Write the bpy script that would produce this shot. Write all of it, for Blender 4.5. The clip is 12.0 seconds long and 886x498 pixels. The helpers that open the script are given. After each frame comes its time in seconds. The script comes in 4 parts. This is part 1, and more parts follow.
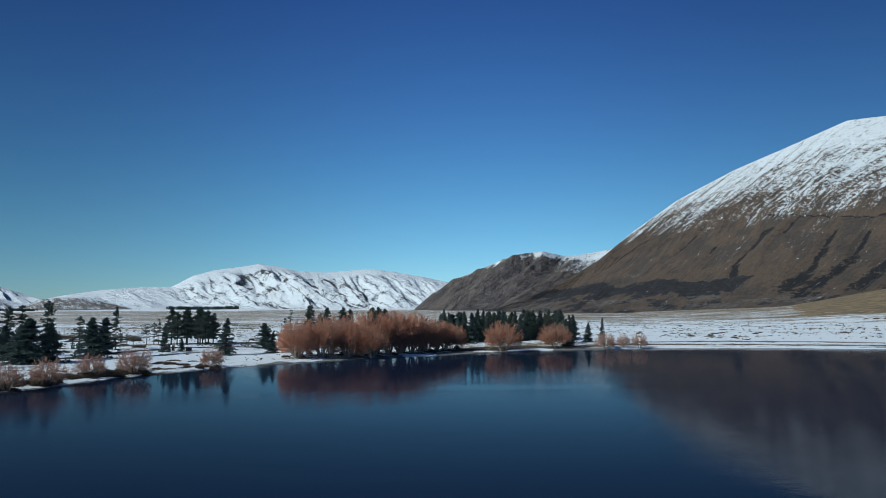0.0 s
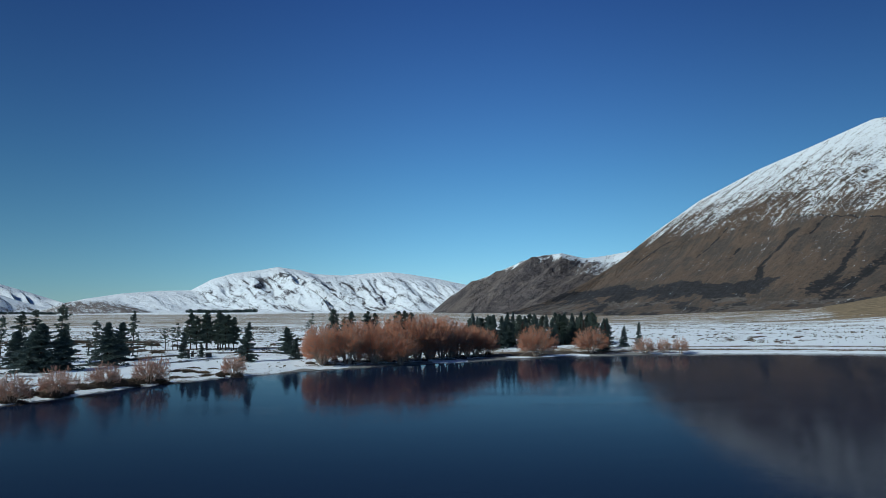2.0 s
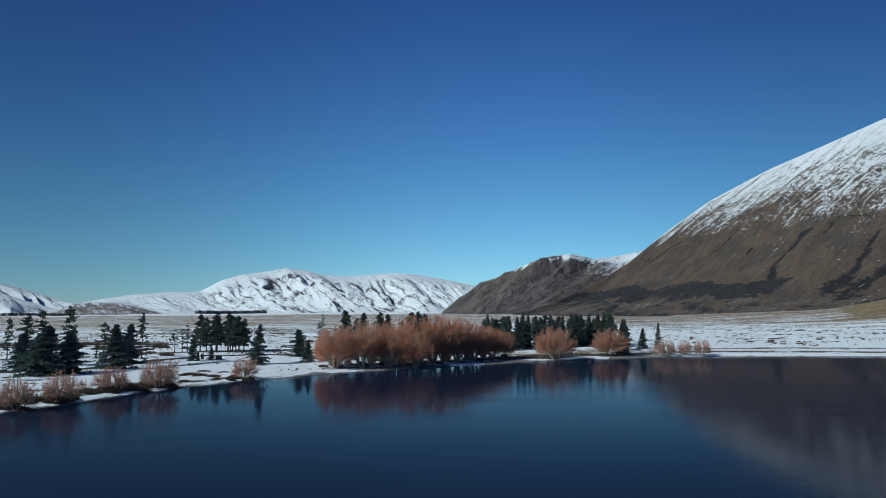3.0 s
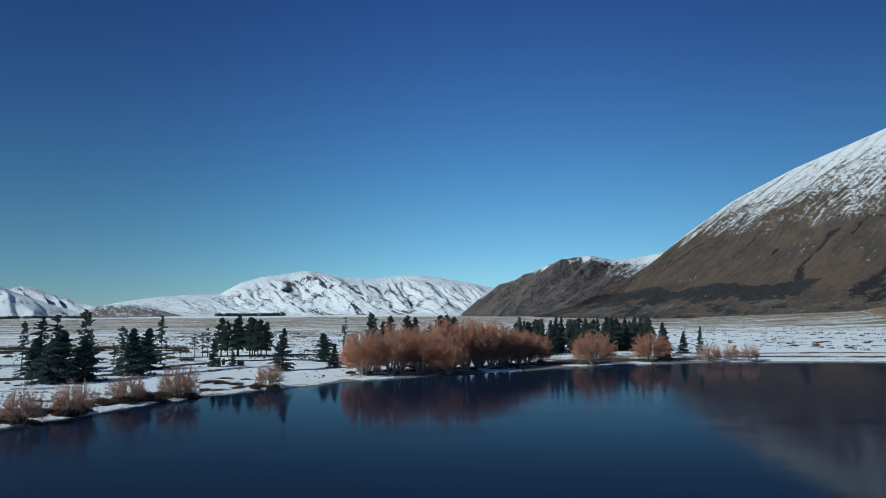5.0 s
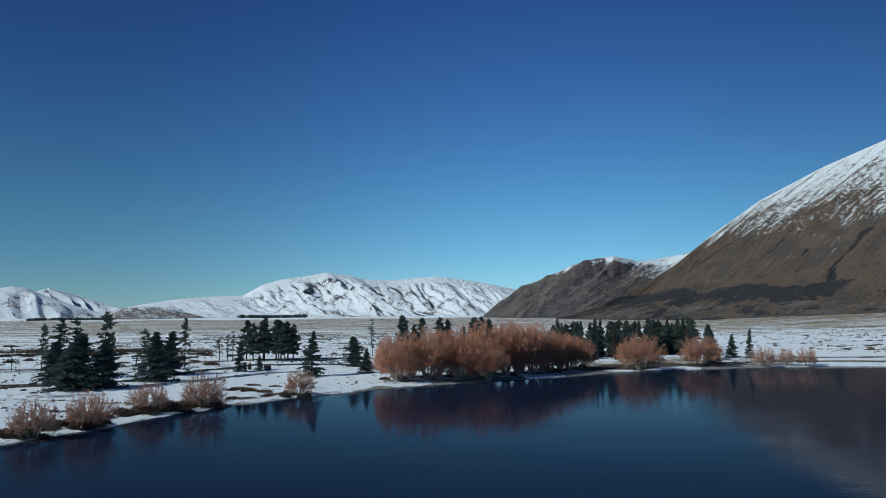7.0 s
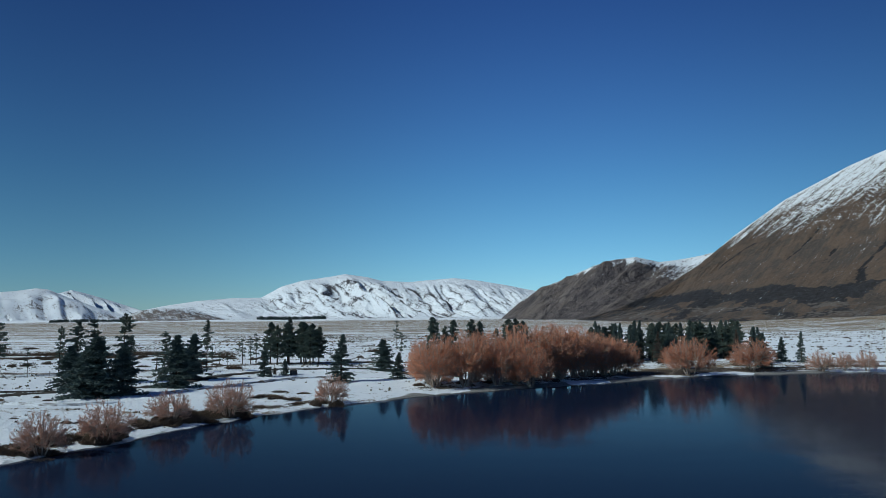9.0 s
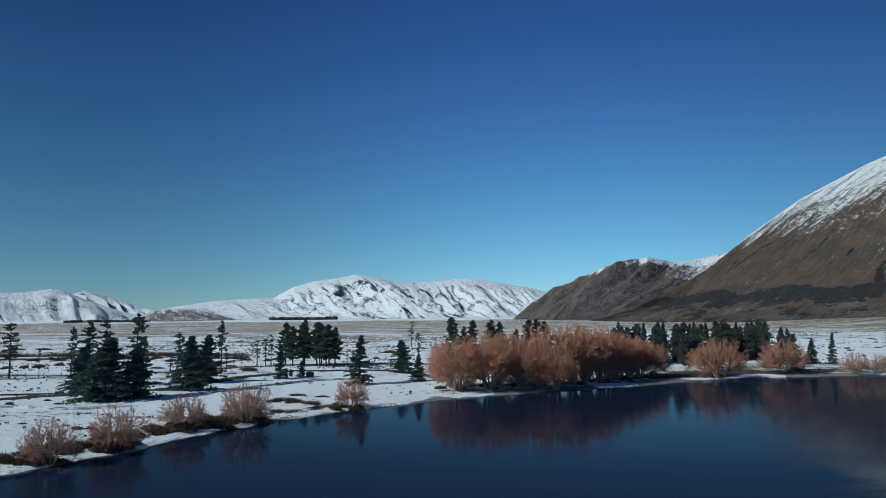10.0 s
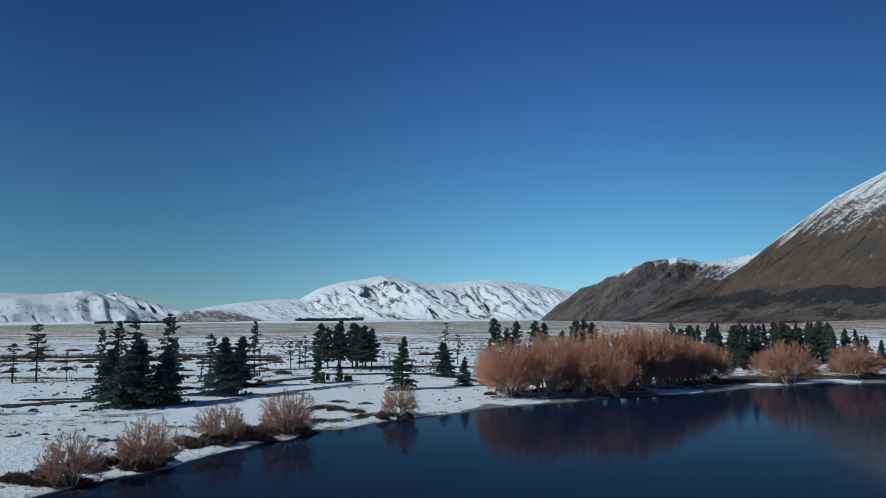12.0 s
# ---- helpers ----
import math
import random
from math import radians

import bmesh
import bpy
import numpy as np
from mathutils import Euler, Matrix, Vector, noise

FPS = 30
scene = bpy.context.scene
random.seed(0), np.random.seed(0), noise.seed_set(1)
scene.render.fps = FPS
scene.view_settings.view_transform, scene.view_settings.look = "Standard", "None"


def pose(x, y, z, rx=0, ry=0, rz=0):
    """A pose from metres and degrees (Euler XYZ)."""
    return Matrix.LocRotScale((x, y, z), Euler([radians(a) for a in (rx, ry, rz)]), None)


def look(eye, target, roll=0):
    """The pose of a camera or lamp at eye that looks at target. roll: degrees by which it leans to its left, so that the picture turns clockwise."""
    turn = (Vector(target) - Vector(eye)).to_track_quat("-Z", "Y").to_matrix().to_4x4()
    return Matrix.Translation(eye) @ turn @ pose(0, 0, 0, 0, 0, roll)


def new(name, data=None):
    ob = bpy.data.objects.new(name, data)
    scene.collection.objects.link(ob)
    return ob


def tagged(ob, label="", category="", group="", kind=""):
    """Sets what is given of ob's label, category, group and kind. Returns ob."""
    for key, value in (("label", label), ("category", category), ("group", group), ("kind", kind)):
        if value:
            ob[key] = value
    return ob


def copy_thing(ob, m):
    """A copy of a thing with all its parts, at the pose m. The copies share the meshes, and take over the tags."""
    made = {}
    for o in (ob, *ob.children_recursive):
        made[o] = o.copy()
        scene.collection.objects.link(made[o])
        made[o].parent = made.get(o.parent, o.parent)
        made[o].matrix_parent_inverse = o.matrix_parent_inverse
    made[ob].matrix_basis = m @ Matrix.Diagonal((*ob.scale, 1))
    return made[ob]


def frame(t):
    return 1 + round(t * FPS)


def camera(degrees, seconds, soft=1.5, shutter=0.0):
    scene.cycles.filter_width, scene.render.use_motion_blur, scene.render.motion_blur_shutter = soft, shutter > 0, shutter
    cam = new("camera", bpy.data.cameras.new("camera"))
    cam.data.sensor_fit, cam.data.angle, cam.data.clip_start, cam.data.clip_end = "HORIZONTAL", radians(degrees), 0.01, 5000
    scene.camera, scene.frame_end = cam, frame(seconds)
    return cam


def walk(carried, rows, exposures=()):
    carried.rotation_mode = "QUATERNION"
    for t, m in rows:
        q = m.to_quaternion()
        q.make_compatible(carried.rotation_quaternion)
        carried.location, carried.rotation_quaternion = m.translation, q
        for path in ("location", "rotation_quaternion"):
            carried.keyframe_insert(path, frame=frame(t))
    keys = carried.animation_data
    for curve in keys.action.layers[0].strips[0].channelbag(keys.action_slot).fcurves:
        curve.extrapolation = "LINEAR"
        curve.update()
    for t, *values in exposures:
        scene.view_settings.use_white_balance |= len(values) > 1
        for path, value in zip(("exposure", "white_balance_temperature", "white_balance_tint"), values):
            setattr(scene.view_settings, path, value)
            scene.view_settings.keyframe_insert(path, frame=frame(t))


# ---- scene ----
cam = camera(64.0, 12.0, soft=0.68)

PATH = [
    (0.0, look((0.000, 0.000, 12.500), (1.554, 99.585, 21.463), -0.358)),
    (0.5, look((-0.956, 2.753, 12.594), (-0.039, 102.338, 21.644), -0.385)),
    (1.0, look((-1.924, 5.494, 12.686), (-1.642, 105.075, 21.832), -0.410)),
    (1.5, look((-2.905, 8.224, 12.778), (-3.198, 107.796, 22.019), -0.434)),
    (2.0, look((-3.900, 10.940, 12.867), (-4.738, 110.498, 22.216), -0.456)),
    (2.5, look((-4.911, 13.640, 12.955), (-6.330, 113.184, 22.387), -0.476)),
    (3.0, look((-5.937, 16.324, 13.040), (-7.951, 115.853, 22.523), -0.494)),
    (3.5, look((-6.981, 18.990, 13.123), (-9.606, 118.499, 22.672), -0.511)),
    (4.0, look((-8.044, 21.638, 13.202), (-11.266, 121.120, 22.847), -0.527)),
    (4.5, look((-9.126, 24.267, 13.279), (-12.955, 123.718, 23.019), -0.540)),
    (5.0, look((-10.229, 26.876, 13.352), (-14.697, 126.293, 23.164), -0.552)),
    (5.5, look((-11.354, 29.465, 13.421), (-16.491, 128.844, 23.293), -0.562)),
    (6.0, look((-12.501, 32.034, 13.486), (-18.359, 131.368, 23.407), -0.571)),
    (6.5, look((-13.673, 34.582, 13.547), (-20.274, 133.862, 23.548), -0.578)),
    (7.0, look((-14.870, 37.110, 13.603), (-22.211, 136.332, 23.659), -0.583)),
    (7.5, look((-16.093, 39.618, 13.655), (-24.129, 138.781, 23.761), -0.587)),
    (8.0, look((-17.343, 42.107, 13.701), (-25.890, 141.219, 23.883), -0.589)),
    (8.5, look((-18.621, 44.577, 13.741), (-27.691, 143.635, 23.997), -0.589)),
    (9.0, look((-19.929, 47.028, 13.776), (-29.721, 146.013, 24.076), -0.587)),
    (9.5, look((-21.268, 49.462, 13.805), (-31.829, 148.364, 24.141), -0.584)),
    (10.0, look((-22.638, 51.880, 13.827), (-33.982, 150.691, 24.208), -0.580)),
    (10.5, look((-24.041, 54.284, 13.843), (-36.201, 152.993, 24.259), -0.573)),
    (11.0, look((-25.478, 56.673, 13.852), (-38.454, 155.274, 24.314), -0.565)),
    (11.5, look((-26.950, 59.051, 13.853), (-40.783, 157.530, 24.369), -0.555)),
    (12.0, look((-28.458, 61.419, 13.847), (-43.237, 159.755, 24.406), -0.544)),
]
walk(cam, PATH, exposures=[(0, 0.0, 6180, 2), (12, -0.13, 6180, 2)])

# ---- light ----
SUN_ELEVATION, SUN_AZIMUTH = radians(36), radians(246)      # azimuth clockwise from +y
to_sun = Vector((math.sin(SUN_AZIMUTH) * math.cos(SUN_ELEVATION), math.cos(SUN_AZIMUTH) * math.cos(SUN_ELEVATION), math.sin(SUN_ELEVATION)))
sun = new("sun", bpy.data.lights.new("sun", "SUN"))
sun.data.energy, sun.data.angle, sun.data.color = 3.8, radians(0.5), (0.935, 0.965, 0.925)
sun.matrix_world = look(to_sun * 500, (0, 0, 0))

world = bpy.data.worlds.new("winter_sky")
scene.world = world
world.use_nodes = True
wn, wl = world.node_tree.nodes, world.node_tree.links
wn.clear()
sky = wn.new("ShaderNodeTexSky")
sky.sky_type, sky.sun_disc = "NISHITA", False
sky.sun_elevation, sky.sun_rotation = SUN_ELEVATION, SUN_AZIMUTH
sky.altitude, sky.air_density, sky.dust_density, sky.ozone_density = 900, 1.0, 0.0, 5.0
deep = wn.new("ShaderNodeMix")      # the clear, dry mountain air's deeper blue
deep.data_type, deep.blend_type = "RGBA", "MULTIPLY"
deep.inputs[0].default_value = 1.0
# thin dry air: the sky darkens quickly towards the zenith
way = wn.new("ShaderNodeTexCoord")
split = wn.new("ShaderNodeSeparateXYZ")
fade = wn.new("ShaderNodeMapRange")
# hand-set falloff painted into the sky's brightness, darkest towards -x
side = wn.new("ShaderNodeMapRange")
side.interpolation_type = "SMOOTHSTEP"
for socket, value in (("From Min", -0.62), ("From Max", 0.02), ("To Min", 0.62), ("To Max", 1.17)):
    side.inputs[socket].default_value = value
far_side = wn.new("ShaderNodeMapRange")      # and a second painted falloff towards +x
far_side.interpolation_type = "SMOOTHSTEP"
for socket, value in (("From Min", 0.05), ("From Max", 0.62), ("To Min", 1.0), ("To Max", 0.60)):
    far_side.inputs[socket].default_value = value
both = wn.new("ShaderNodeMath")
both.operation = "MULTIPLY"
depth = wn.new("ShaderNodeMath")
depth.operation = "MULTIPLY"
fade.interpolation_type = "SMOOTHSTEP"
for socket, value in (("From Min", -0.05), ("From Max", 0.62), ("To Min", 1.20), ("To Max", 0.49)):
    fade.inputs[socket].default_value = value
tone = wn.new("ShaderNodeMix")
tone.data_type = "RGBA"
tone.inputs[6].default_value, tone.inputs[7].default_value = (0.51, 0.785, 1.36, 1), (0.58, 0.93, 0.87, 1)
low = wn.new("ShaderNodeMapRange")
low.inputs["From Min"].default_value, low.inputs["From Max"].default_value = 0.46, 0.04
thin = wn.new("ShaderNodeMix")
thin.data_type, thin.blend_type = "RGBA", "MULTIPLY"
thin.inputs[0].default_value = 1.0
back = wn.new("ShaderNodeBackground")
back.inputs["Strength"].default_value = 0.087
wout = wn.new("ShaderNodeOutputWorld")
wl.new(sky.outputs["Color"], deep.inputs[6])
wl.new(way.outputs["Generated"], split.inputs[0])
wl.new(split.outputs["Z"], fade.inputs["Value"])
wl.new(split.outputs["Z"], low.inputs["Value"])
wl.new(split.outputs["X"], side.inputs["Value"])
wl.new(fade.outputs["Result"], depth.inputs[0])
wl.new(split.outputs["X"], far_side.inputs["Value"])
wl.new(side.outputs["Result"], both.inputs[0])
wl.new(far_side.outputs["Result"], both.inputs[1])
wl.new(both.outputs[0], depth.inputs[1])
wl.new(low.outputs["Result"], tone.inputs[0])
rim = wn.new("ShaderNodeMapRange")      # the palest air lies along the horizon
rim.inputs["From Min"].default_value, rim.inputs["From Max"].default_value = 0.20, 0.02
edge = wn.new("ShaderNodeMix")
edge.data_type = "RGBA"
edge.inputs[7].default_value = (0.64, 0.875, 1.04, 1)
wl.new(split.outputs["Z"], rim.inputs["Value"])
wl.new(rim.outputs["Result"], edge.inputs[0])
wl.new(tone.outputs[2], edge.inputs[6])
wl.new(edge.outputs[2], deep.inputs[7])
wl.new(deep.outputs[2], thin.inputs[6])
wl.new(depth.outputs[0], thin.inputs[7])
wl.new(thin.outputs[2], back.inputs["Color"])
wl.new(back.outputs["Background"], wout.inputs["Surface"])
scene.view_settings.exposure = 0.0


# ---- materials ----
class Nodes:
    """Short hand for building one node material."""

    def __init__(self, name, roughness=0.8, specular=0.3):
        self.material = bpy.data.materials.new(name)
        self.material.use_nodes = True
        self.tree = self.material.node_tree
        self.bsdf = self.tree.nodes["Principled BSDF"]
        self.bsdf.inputs["Roughness"].default_value = roughness
        self.bsdf.inputs["Specular IOR Level"].default_value = specular

    def node(self, kind, **values):
        n = self.tree.nodes.new(kind)
        for key, value in values.items():
            n.inputs[key].default_value = value
        return n

    def link(self, a, b):
        self.tree.links.new(a, b)
        return b

    def position(self):
        return self.node("ShaderNodeNewGeometry").outputs["Position"]

    def attribute(self, name, vector=False):
        n = self.node("ShaderNodeAttribute")
        n.attribute_name = name
        return n.outputs["Vector"] if vector else n.outputs["Fac"]

    def scaled(self, vector, x, y, z):
        n = self.node("ShaderNodeMapping", Scale=(x, y, z))
        self.link(vector, n.inputs["Vector"])
        return n.outputs["Vector"]

    def noise(self, vector, scale, detail=4.0, rough=0.55, distortion=0.0):
        n = self.node("ShaderNodeTexNoise", Scale=scale, Detail=detail, Roughness=rough, Distortion=distortion)
        self.link(vector, n.inputs["Vector"])
        return n.outputs["Fac"]

    def math(self, operation, a, b=0.0, c=0.0):
        n = self.node("ShaderNodeMath")
        n.operation = operation
        for socket, value in zip(n.inputs, (a, b, c)):
            if isinstance(value, (int, float)):
                socket.default_value = value
            else:
                self.link(value, socket)
        return n.outputs[0]

    def step(self, value, low, high):
        n = self.node("ShaderNodeMapRange")
        n.interpolation_type = "SMOOTHSTEP"
        n.inputs["From Min"].default_value, n.inputs["From Max"].default_value = low, high
        self.link(value, n.inputs["Value"])
        return n.outputs["Result"]

    def mix(self, fac, a, b):
        n = self.node("ShaderNodeMix")
        n.data_type = "RGBA"
        for socket, value in ((n.inputs[0], fac), (n.inputs[6], a), (n.inputs[7], b)):
            if isinstance(value, (int, float)):
                socket.default_value = value
            elif isinstance(value, tuple):
                socket.default_value = (*value, 1)
            else:
                self.link(value, socket)
        return n.outputs[2]

    def height(self, position):
        n = self.node("ShaderNodeSeparateXYZ")
        self.link(position, n.inputs[0])
        return n.outputs["Z"]

    def bump(self, height, strength, distance):
        n = self.node("ShaderNodeBump", Strength=strength, Distance=distance)
        self.link(height, n.inputs["Height"])
        self.link(n.outputs["Normal"], self.bsdf.inputs["Normal"])

    def colour(self, value):
        if isinstance(value, tuple):
            self.bsdf.inputs["Base Color"].default_value = (*value, 1)
        else:
            self.link(value, self.bsdf.inputs["Base Color"])

    def done(self):
        return self.material


SNOW = (0.81, 0.84, 0.87)


def ground_material():
    m = Nodes("snowy_ground", 0.85, 0.2)
    p = m.position()
    bare, gravel = m.attribute("bare"), m.attribute("gravel")
    fine = m.noise(p, 0.9, 6, 0.65)
    broad = m.noise(m.scaled(p, 0.35, 1.0, 1.0), 0.055, 5, 0.6, 0.6)
    spots = m.noise(p, 0.32, 5, 0.7)
    # grass shows where the snow is thin
    streaks = m.noise(m.scaled(p, 0.16, 1.0, 1.0), 0.045, 7, 0.68, 0.4)
    grit = m.noise(p, 2.4, 4, 0.7)

    def swing(value, amount):
        return m.math("MULTIPLY", m.math("SUBTRACT", value, 0.5), amount)

    cover = m.math("ADD", m.math("ADD", swing(fine, 0.75), swing(broad, 0.9)), m.math("ADD", m.math("ADD", swing(spots, 1.3), swing(grit, 1.15)), swing(streaks, 1.05)))
    open_grass = m.step(m.math("ADD", cover, bare), 0.20, 0.29)
    tint = m.noise(p, 0.11, 4, 0.6)
    grass = m.mix(m.step(tint, 0.35, 0.65), (0.110, 0.080, 0.050), (0.375, 0.272, 0.160))
    grass = m.mix(m.step(fine, 0.38, 0.62), grass, (0.19, 0.144, 0.090))
    grass = m.mix(m.step(grit, 0.56, 0.74), grass, (0.045, 0.037, 0.027))
    litter = m.attribute("litter")
    grass = m.mix(litter, grass, m.mix(m.step(grit, 0.4, 0.6), (0.040, 0.032, 0.025), (0.095, 0.072, 0.052)))
    stones = m.node("ShaderNodeTexVoronoi", Scale=3.2)
    m.link(p, stones.inputs["Vector"])
    pebble = m.mix(stones.outputs["Distance"], (0.12, 0.116, 0.110), (0.31, 0.30, 0.285))
    snow = m.mix(m.step(fine, 0.3, 0.75), SNOW, (0.75, 0.79, 0.84))
    surface = m.mix(open_grass, snow, grass)
    beach = m.step(m.math("ADD", gravel, m.math("MULTIPLY", spots, 0.5)), 0.62, 0.8)
    surface = m.mix(beach, surface, pebble)
    wet = m.step(m.math("ADD", m.height(p), m.math("MULTIPLY", fine, 0.1)), 0.13, 0.05)
    surface = m.mix(wet, surface, (0.03, 0.028, 0.026))
    m.colour(surface)
    m.bump(m.math("ADD", m.math("MULTIPLY", fine, 0.5), m.noise(p, 1.1, 6, 0.7)), 1.0, 0.6)
    return m.done()


def water_material():
    m = Nodes("lake_water", 0.05, 0.5)
    p = m.position()
    m.bsdf.inputs["IOR"].default_value = 1.052
    m.colour((0.0074, 0.0138, 0.0335))
    ripple = m.noise(m.scaled(p, 0.7, 1.0, 1.0), 2.2, 3, 0.55)
    swell = m.noise(m.scaled(p, 0.4, 1.0, 1.0), 0.35, 2, 0.5)
    gust = m.step(m.noise(m.scaled(p, 0.35, 1.0, 1.0), 0.02, 4, 0.6, 0.8), 0.42, 0.66)
    m.link(m.math("ADD", 0.05, m.math("MULTIPLY", gust, 0.06)), m.bsdf.inputs["Roughness"])
    height = m.math("ADD", m.math("MULTIPLY", ripple, m.math("ADD", 0.25, m.math("MULTIPLY", gust, 0.9))), m.math("MULTIPLY", swell, 0.7))
    m.bump(height, 0.105, 0.12)
    return m.done()


def slope_material(name, tan, grey, dusk, pale, snow_tone=(0.71, 0.745, 0.78), grain=1.0, craggy=0.0):
    """A dry winter mountainside: tussock and scree streaked down the fall line, dark shrubs in the gullies, snow in ragged patches.
    The mesh says how much snow, shrub, heath and hollow there is; grain is the size of the marks, craggy the share of broken rock."""
    m = Nodes(name, 0.92, 0.1)
    p, flow = m.position(), m.attribute("flow", True)
    snowy, shrubby, heath, hollow = m.attribute("snowy"), m.attribute("shrubby"), m.attribute("heath"), m.attribute("hollow")
    long = m.noise(m.scaled(flow, 1.0, 0.12, 1.0), 0.10 / grain, 8, 0.68, 0.35)
    clump = m.noise(p, 0.017 / grain, 7, 0.64, 0.3)
    speck = m.noise(p, 0.12 / grain, 6, 0.70)
    grit = m.noise(p, 0.40 / grain, 4, 0.75)

    def swing(value, amount):
        return m.math("MULTIPLY", m.math("SUBTRACT", value, 0.5), amount)

    def total(*values):
        out = values[0]
        for v in values[1:]:
            out = m.math("ADD", out, v)
        return out

    def times(value, amount):
        return (value[0] * amount, value[1] * amount, value[2] * amount)

    # the earth turns greyer in the hollows and browner on the ribs
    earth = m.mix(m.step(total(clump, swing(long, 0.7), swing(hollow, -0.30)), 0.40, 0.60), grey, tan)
    earth = m.mix(m.math("MULTIPLY", m.step(total(speck, swing(grit, 0.8)), 0.54, 0.66), 0.6), earth, times(grey, 0.50))
    earth = m.mix(m.math("MULTIPLY", m.step(total(grit, swing(speck, 0.5)), 0.45, 0.34), 0.5), earth, times(tan, 1.55))
    if craggy:      # broken ribs of pale rock with dark joints between them
        crack = m.math("ABSOLUTE", m.math("SUBTRACT", m.noise(m.scaled(flow, 1.0, 0.24, 1.0), 0.034 / grain, 8, 0.66, 0.6), 0.5))
        earth = m.mix(m.math("MULTIPLY", m.step(total(crack, swing(speck, 0.06)), 0.040, 0.005), craggy), earth, times(dusk, 1.2))
        earth = m.mix(m.math("MULTIPLY", m.step(total(crack, swing(speck, 0.12)), 0.075, 0.115), craggy * 0.55), earth, times(pale, 1.1))
    moor = m.step(total(heath, swing(clump, 0.9), swing(speck, 0.7), swing(grit, 0.3)), 0.46, 0.54)
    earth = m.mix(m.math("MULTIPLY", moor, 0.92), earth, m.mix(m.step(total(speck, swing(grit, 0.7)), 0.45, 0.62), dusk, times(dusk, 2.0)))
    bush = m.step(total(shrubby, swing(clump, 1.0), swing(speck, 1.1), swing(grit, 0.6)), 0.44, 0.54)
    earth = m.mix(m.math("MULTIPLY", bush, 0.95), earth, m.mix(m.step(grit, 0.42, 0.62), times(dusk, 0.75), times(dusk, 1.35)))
    slab = m.step(total(m.attribute("slabs"), swing(speck, 1.1), swing(m.noise(m.scaled(p, 0.4, 0.4, 2.4), 0.03 / grain, 6, 0.65), 1.4)), 0.50, 0.60)
    earth = m.mix(m.math("MULTIPLY", slab, 0.8), earth, pale)
    cover = m.step(total(snowy, swing(long, 1.35), swing(clump, 0.7), swing(speck, 1.7), swing(grit, 1.7), swing(hollow, 0.34)), 0.44, 0.56)
    m.colour(m.mix(cover, earth, snow_tone))
    m.bump(total(m.math("MULTIPLY", long, 0.5), m.math("MULTIPLY", clump, 0.6), m.math("MULTIPLY", speck, 0.55), m.math("MULTIPLY", grit, 0.25)), 1.0, 7.5 * grain)
    return m.done()


def bark_material(name, dark, light):
    m = Nodes(name, 0.9, 0.2)
    p = m.position()
    m.colour(m.mix(m.step(m.noise(m.scaled(p, 1, 1, 0.25), 6.0, 4, 0.6), 0.35, 0.65), dark, light))
    return m.done()


def leafy_material(name, dark, light, tip):
    m = Nodes(name, 0.9, 0.08)
    island = m.node("ShaderNodeNewGeometry").outputs["Random Per Island"]
    whole = m.node("ShaderNodeObjectInfo").outputs["Random"]
    shade = m.math("ADD", m.math("MULTIPLY", island, 0.7), m.math("MULTIPLY", whole, 0.3))
    c = m.mix(m.step(shade, 0.1, 0.75), dark, light)
    c = m.mix(m.step(m.noise(m.position(), 0.45, 3, 0.6), 0.45, 0.72), c, tip)
    c = m.mix(m.math("MULTIPLY", m.step(m.noise(m.position(), 1.5, 3, 0.65), 0.50, 0.64), 0.40), c, (dark[0] * 0.6, dark[1] * 0.6, dark[2] * 0.65))
    m.colour(c)
    return m.done()


M_GROUND, M_WATER = ground_material(), water_material()
M_PINE_BARK = bark_material("pine_bark", (0.035, 0.028, 0.023), (0.10, 0.082, 0.066))
M_WILLOW_BARK = bark_material("willow_bark", (0.26, 0.20, 0.16), (0.50, 0.41, 0.34))
M_NEEDLES = leafy_material("pine_needles", (0.080, 0.110, 0.102), (0.128, 0.162, 0.136), (0.130, 0.158, 0.118))
M_FIR = leafy_material("fir_needles", (0.088, 0.122, 0.118), (0.115, 0.150, 0.138), (0.116, 0.150, 0.130))
M_TWIGS = leafy_material("orange_willow_twigs", (0.47, 0.222, 0.140), (0.69, 0.320, 0.195), (0.67, 0.285, 0.165))
M_RED_TWIGS = leafy_material("red_willow_twigs", (0.37, 0.170, 0.112), (0.56, 0.250, 0.155), (0.54, 0.220, 0.130))
M_PALE_TWIGS = leafy_material("pale_willow_twigs", (0.46, 0.265, 0.195), (0.66, 0.40, 0.30), (0.64, 0.34, 0.24))
M_SCRUB = leafy_material("dark_scrub", (0.078, 0.061, 0.048), (0.165, 0.124, 0.092), (0.185, 0.130, 0.092))
M_TUSSOCK = leafy_material("dry_tussock", (0.055, 0.046, 0.032), (0.15, 0.122, 0.078), (0.12, 0.096, 0.060))
M_LARCH = leafy_material("bare_larch_twigs", (0.085, 0.070, 0.060), (0.170, 0.138, 0.115), (0.150, 0.120, 0.098))
M_POST = bark_material("weathered_post", (0.07, 0.06, 0.05), (0.16, 0.14, 0.12))
M_WIRE = Nodes("fence_wire", 0.5, 0.5)
M_WIRE.bsdf.inputs["Metallic"].default_value = 0.8
M_WIRE.colour((0.25, 0.25, 0.25))
M_WIRE = M_WIRE.done()
M_TRACK = Nodes("muddy_track", 0.9, 0.2)
M_TRACK.colour(M_TRACK.mix(M_TRACK.step(M_TRACK.noise(M_TRACK.position(), 0.8, 5, 0.65), 0.4, 0.62), (0.022, 0.020, 0.018), (0.052, 0.045, 0.037)))
M_TRACK = M_TRACK.done()
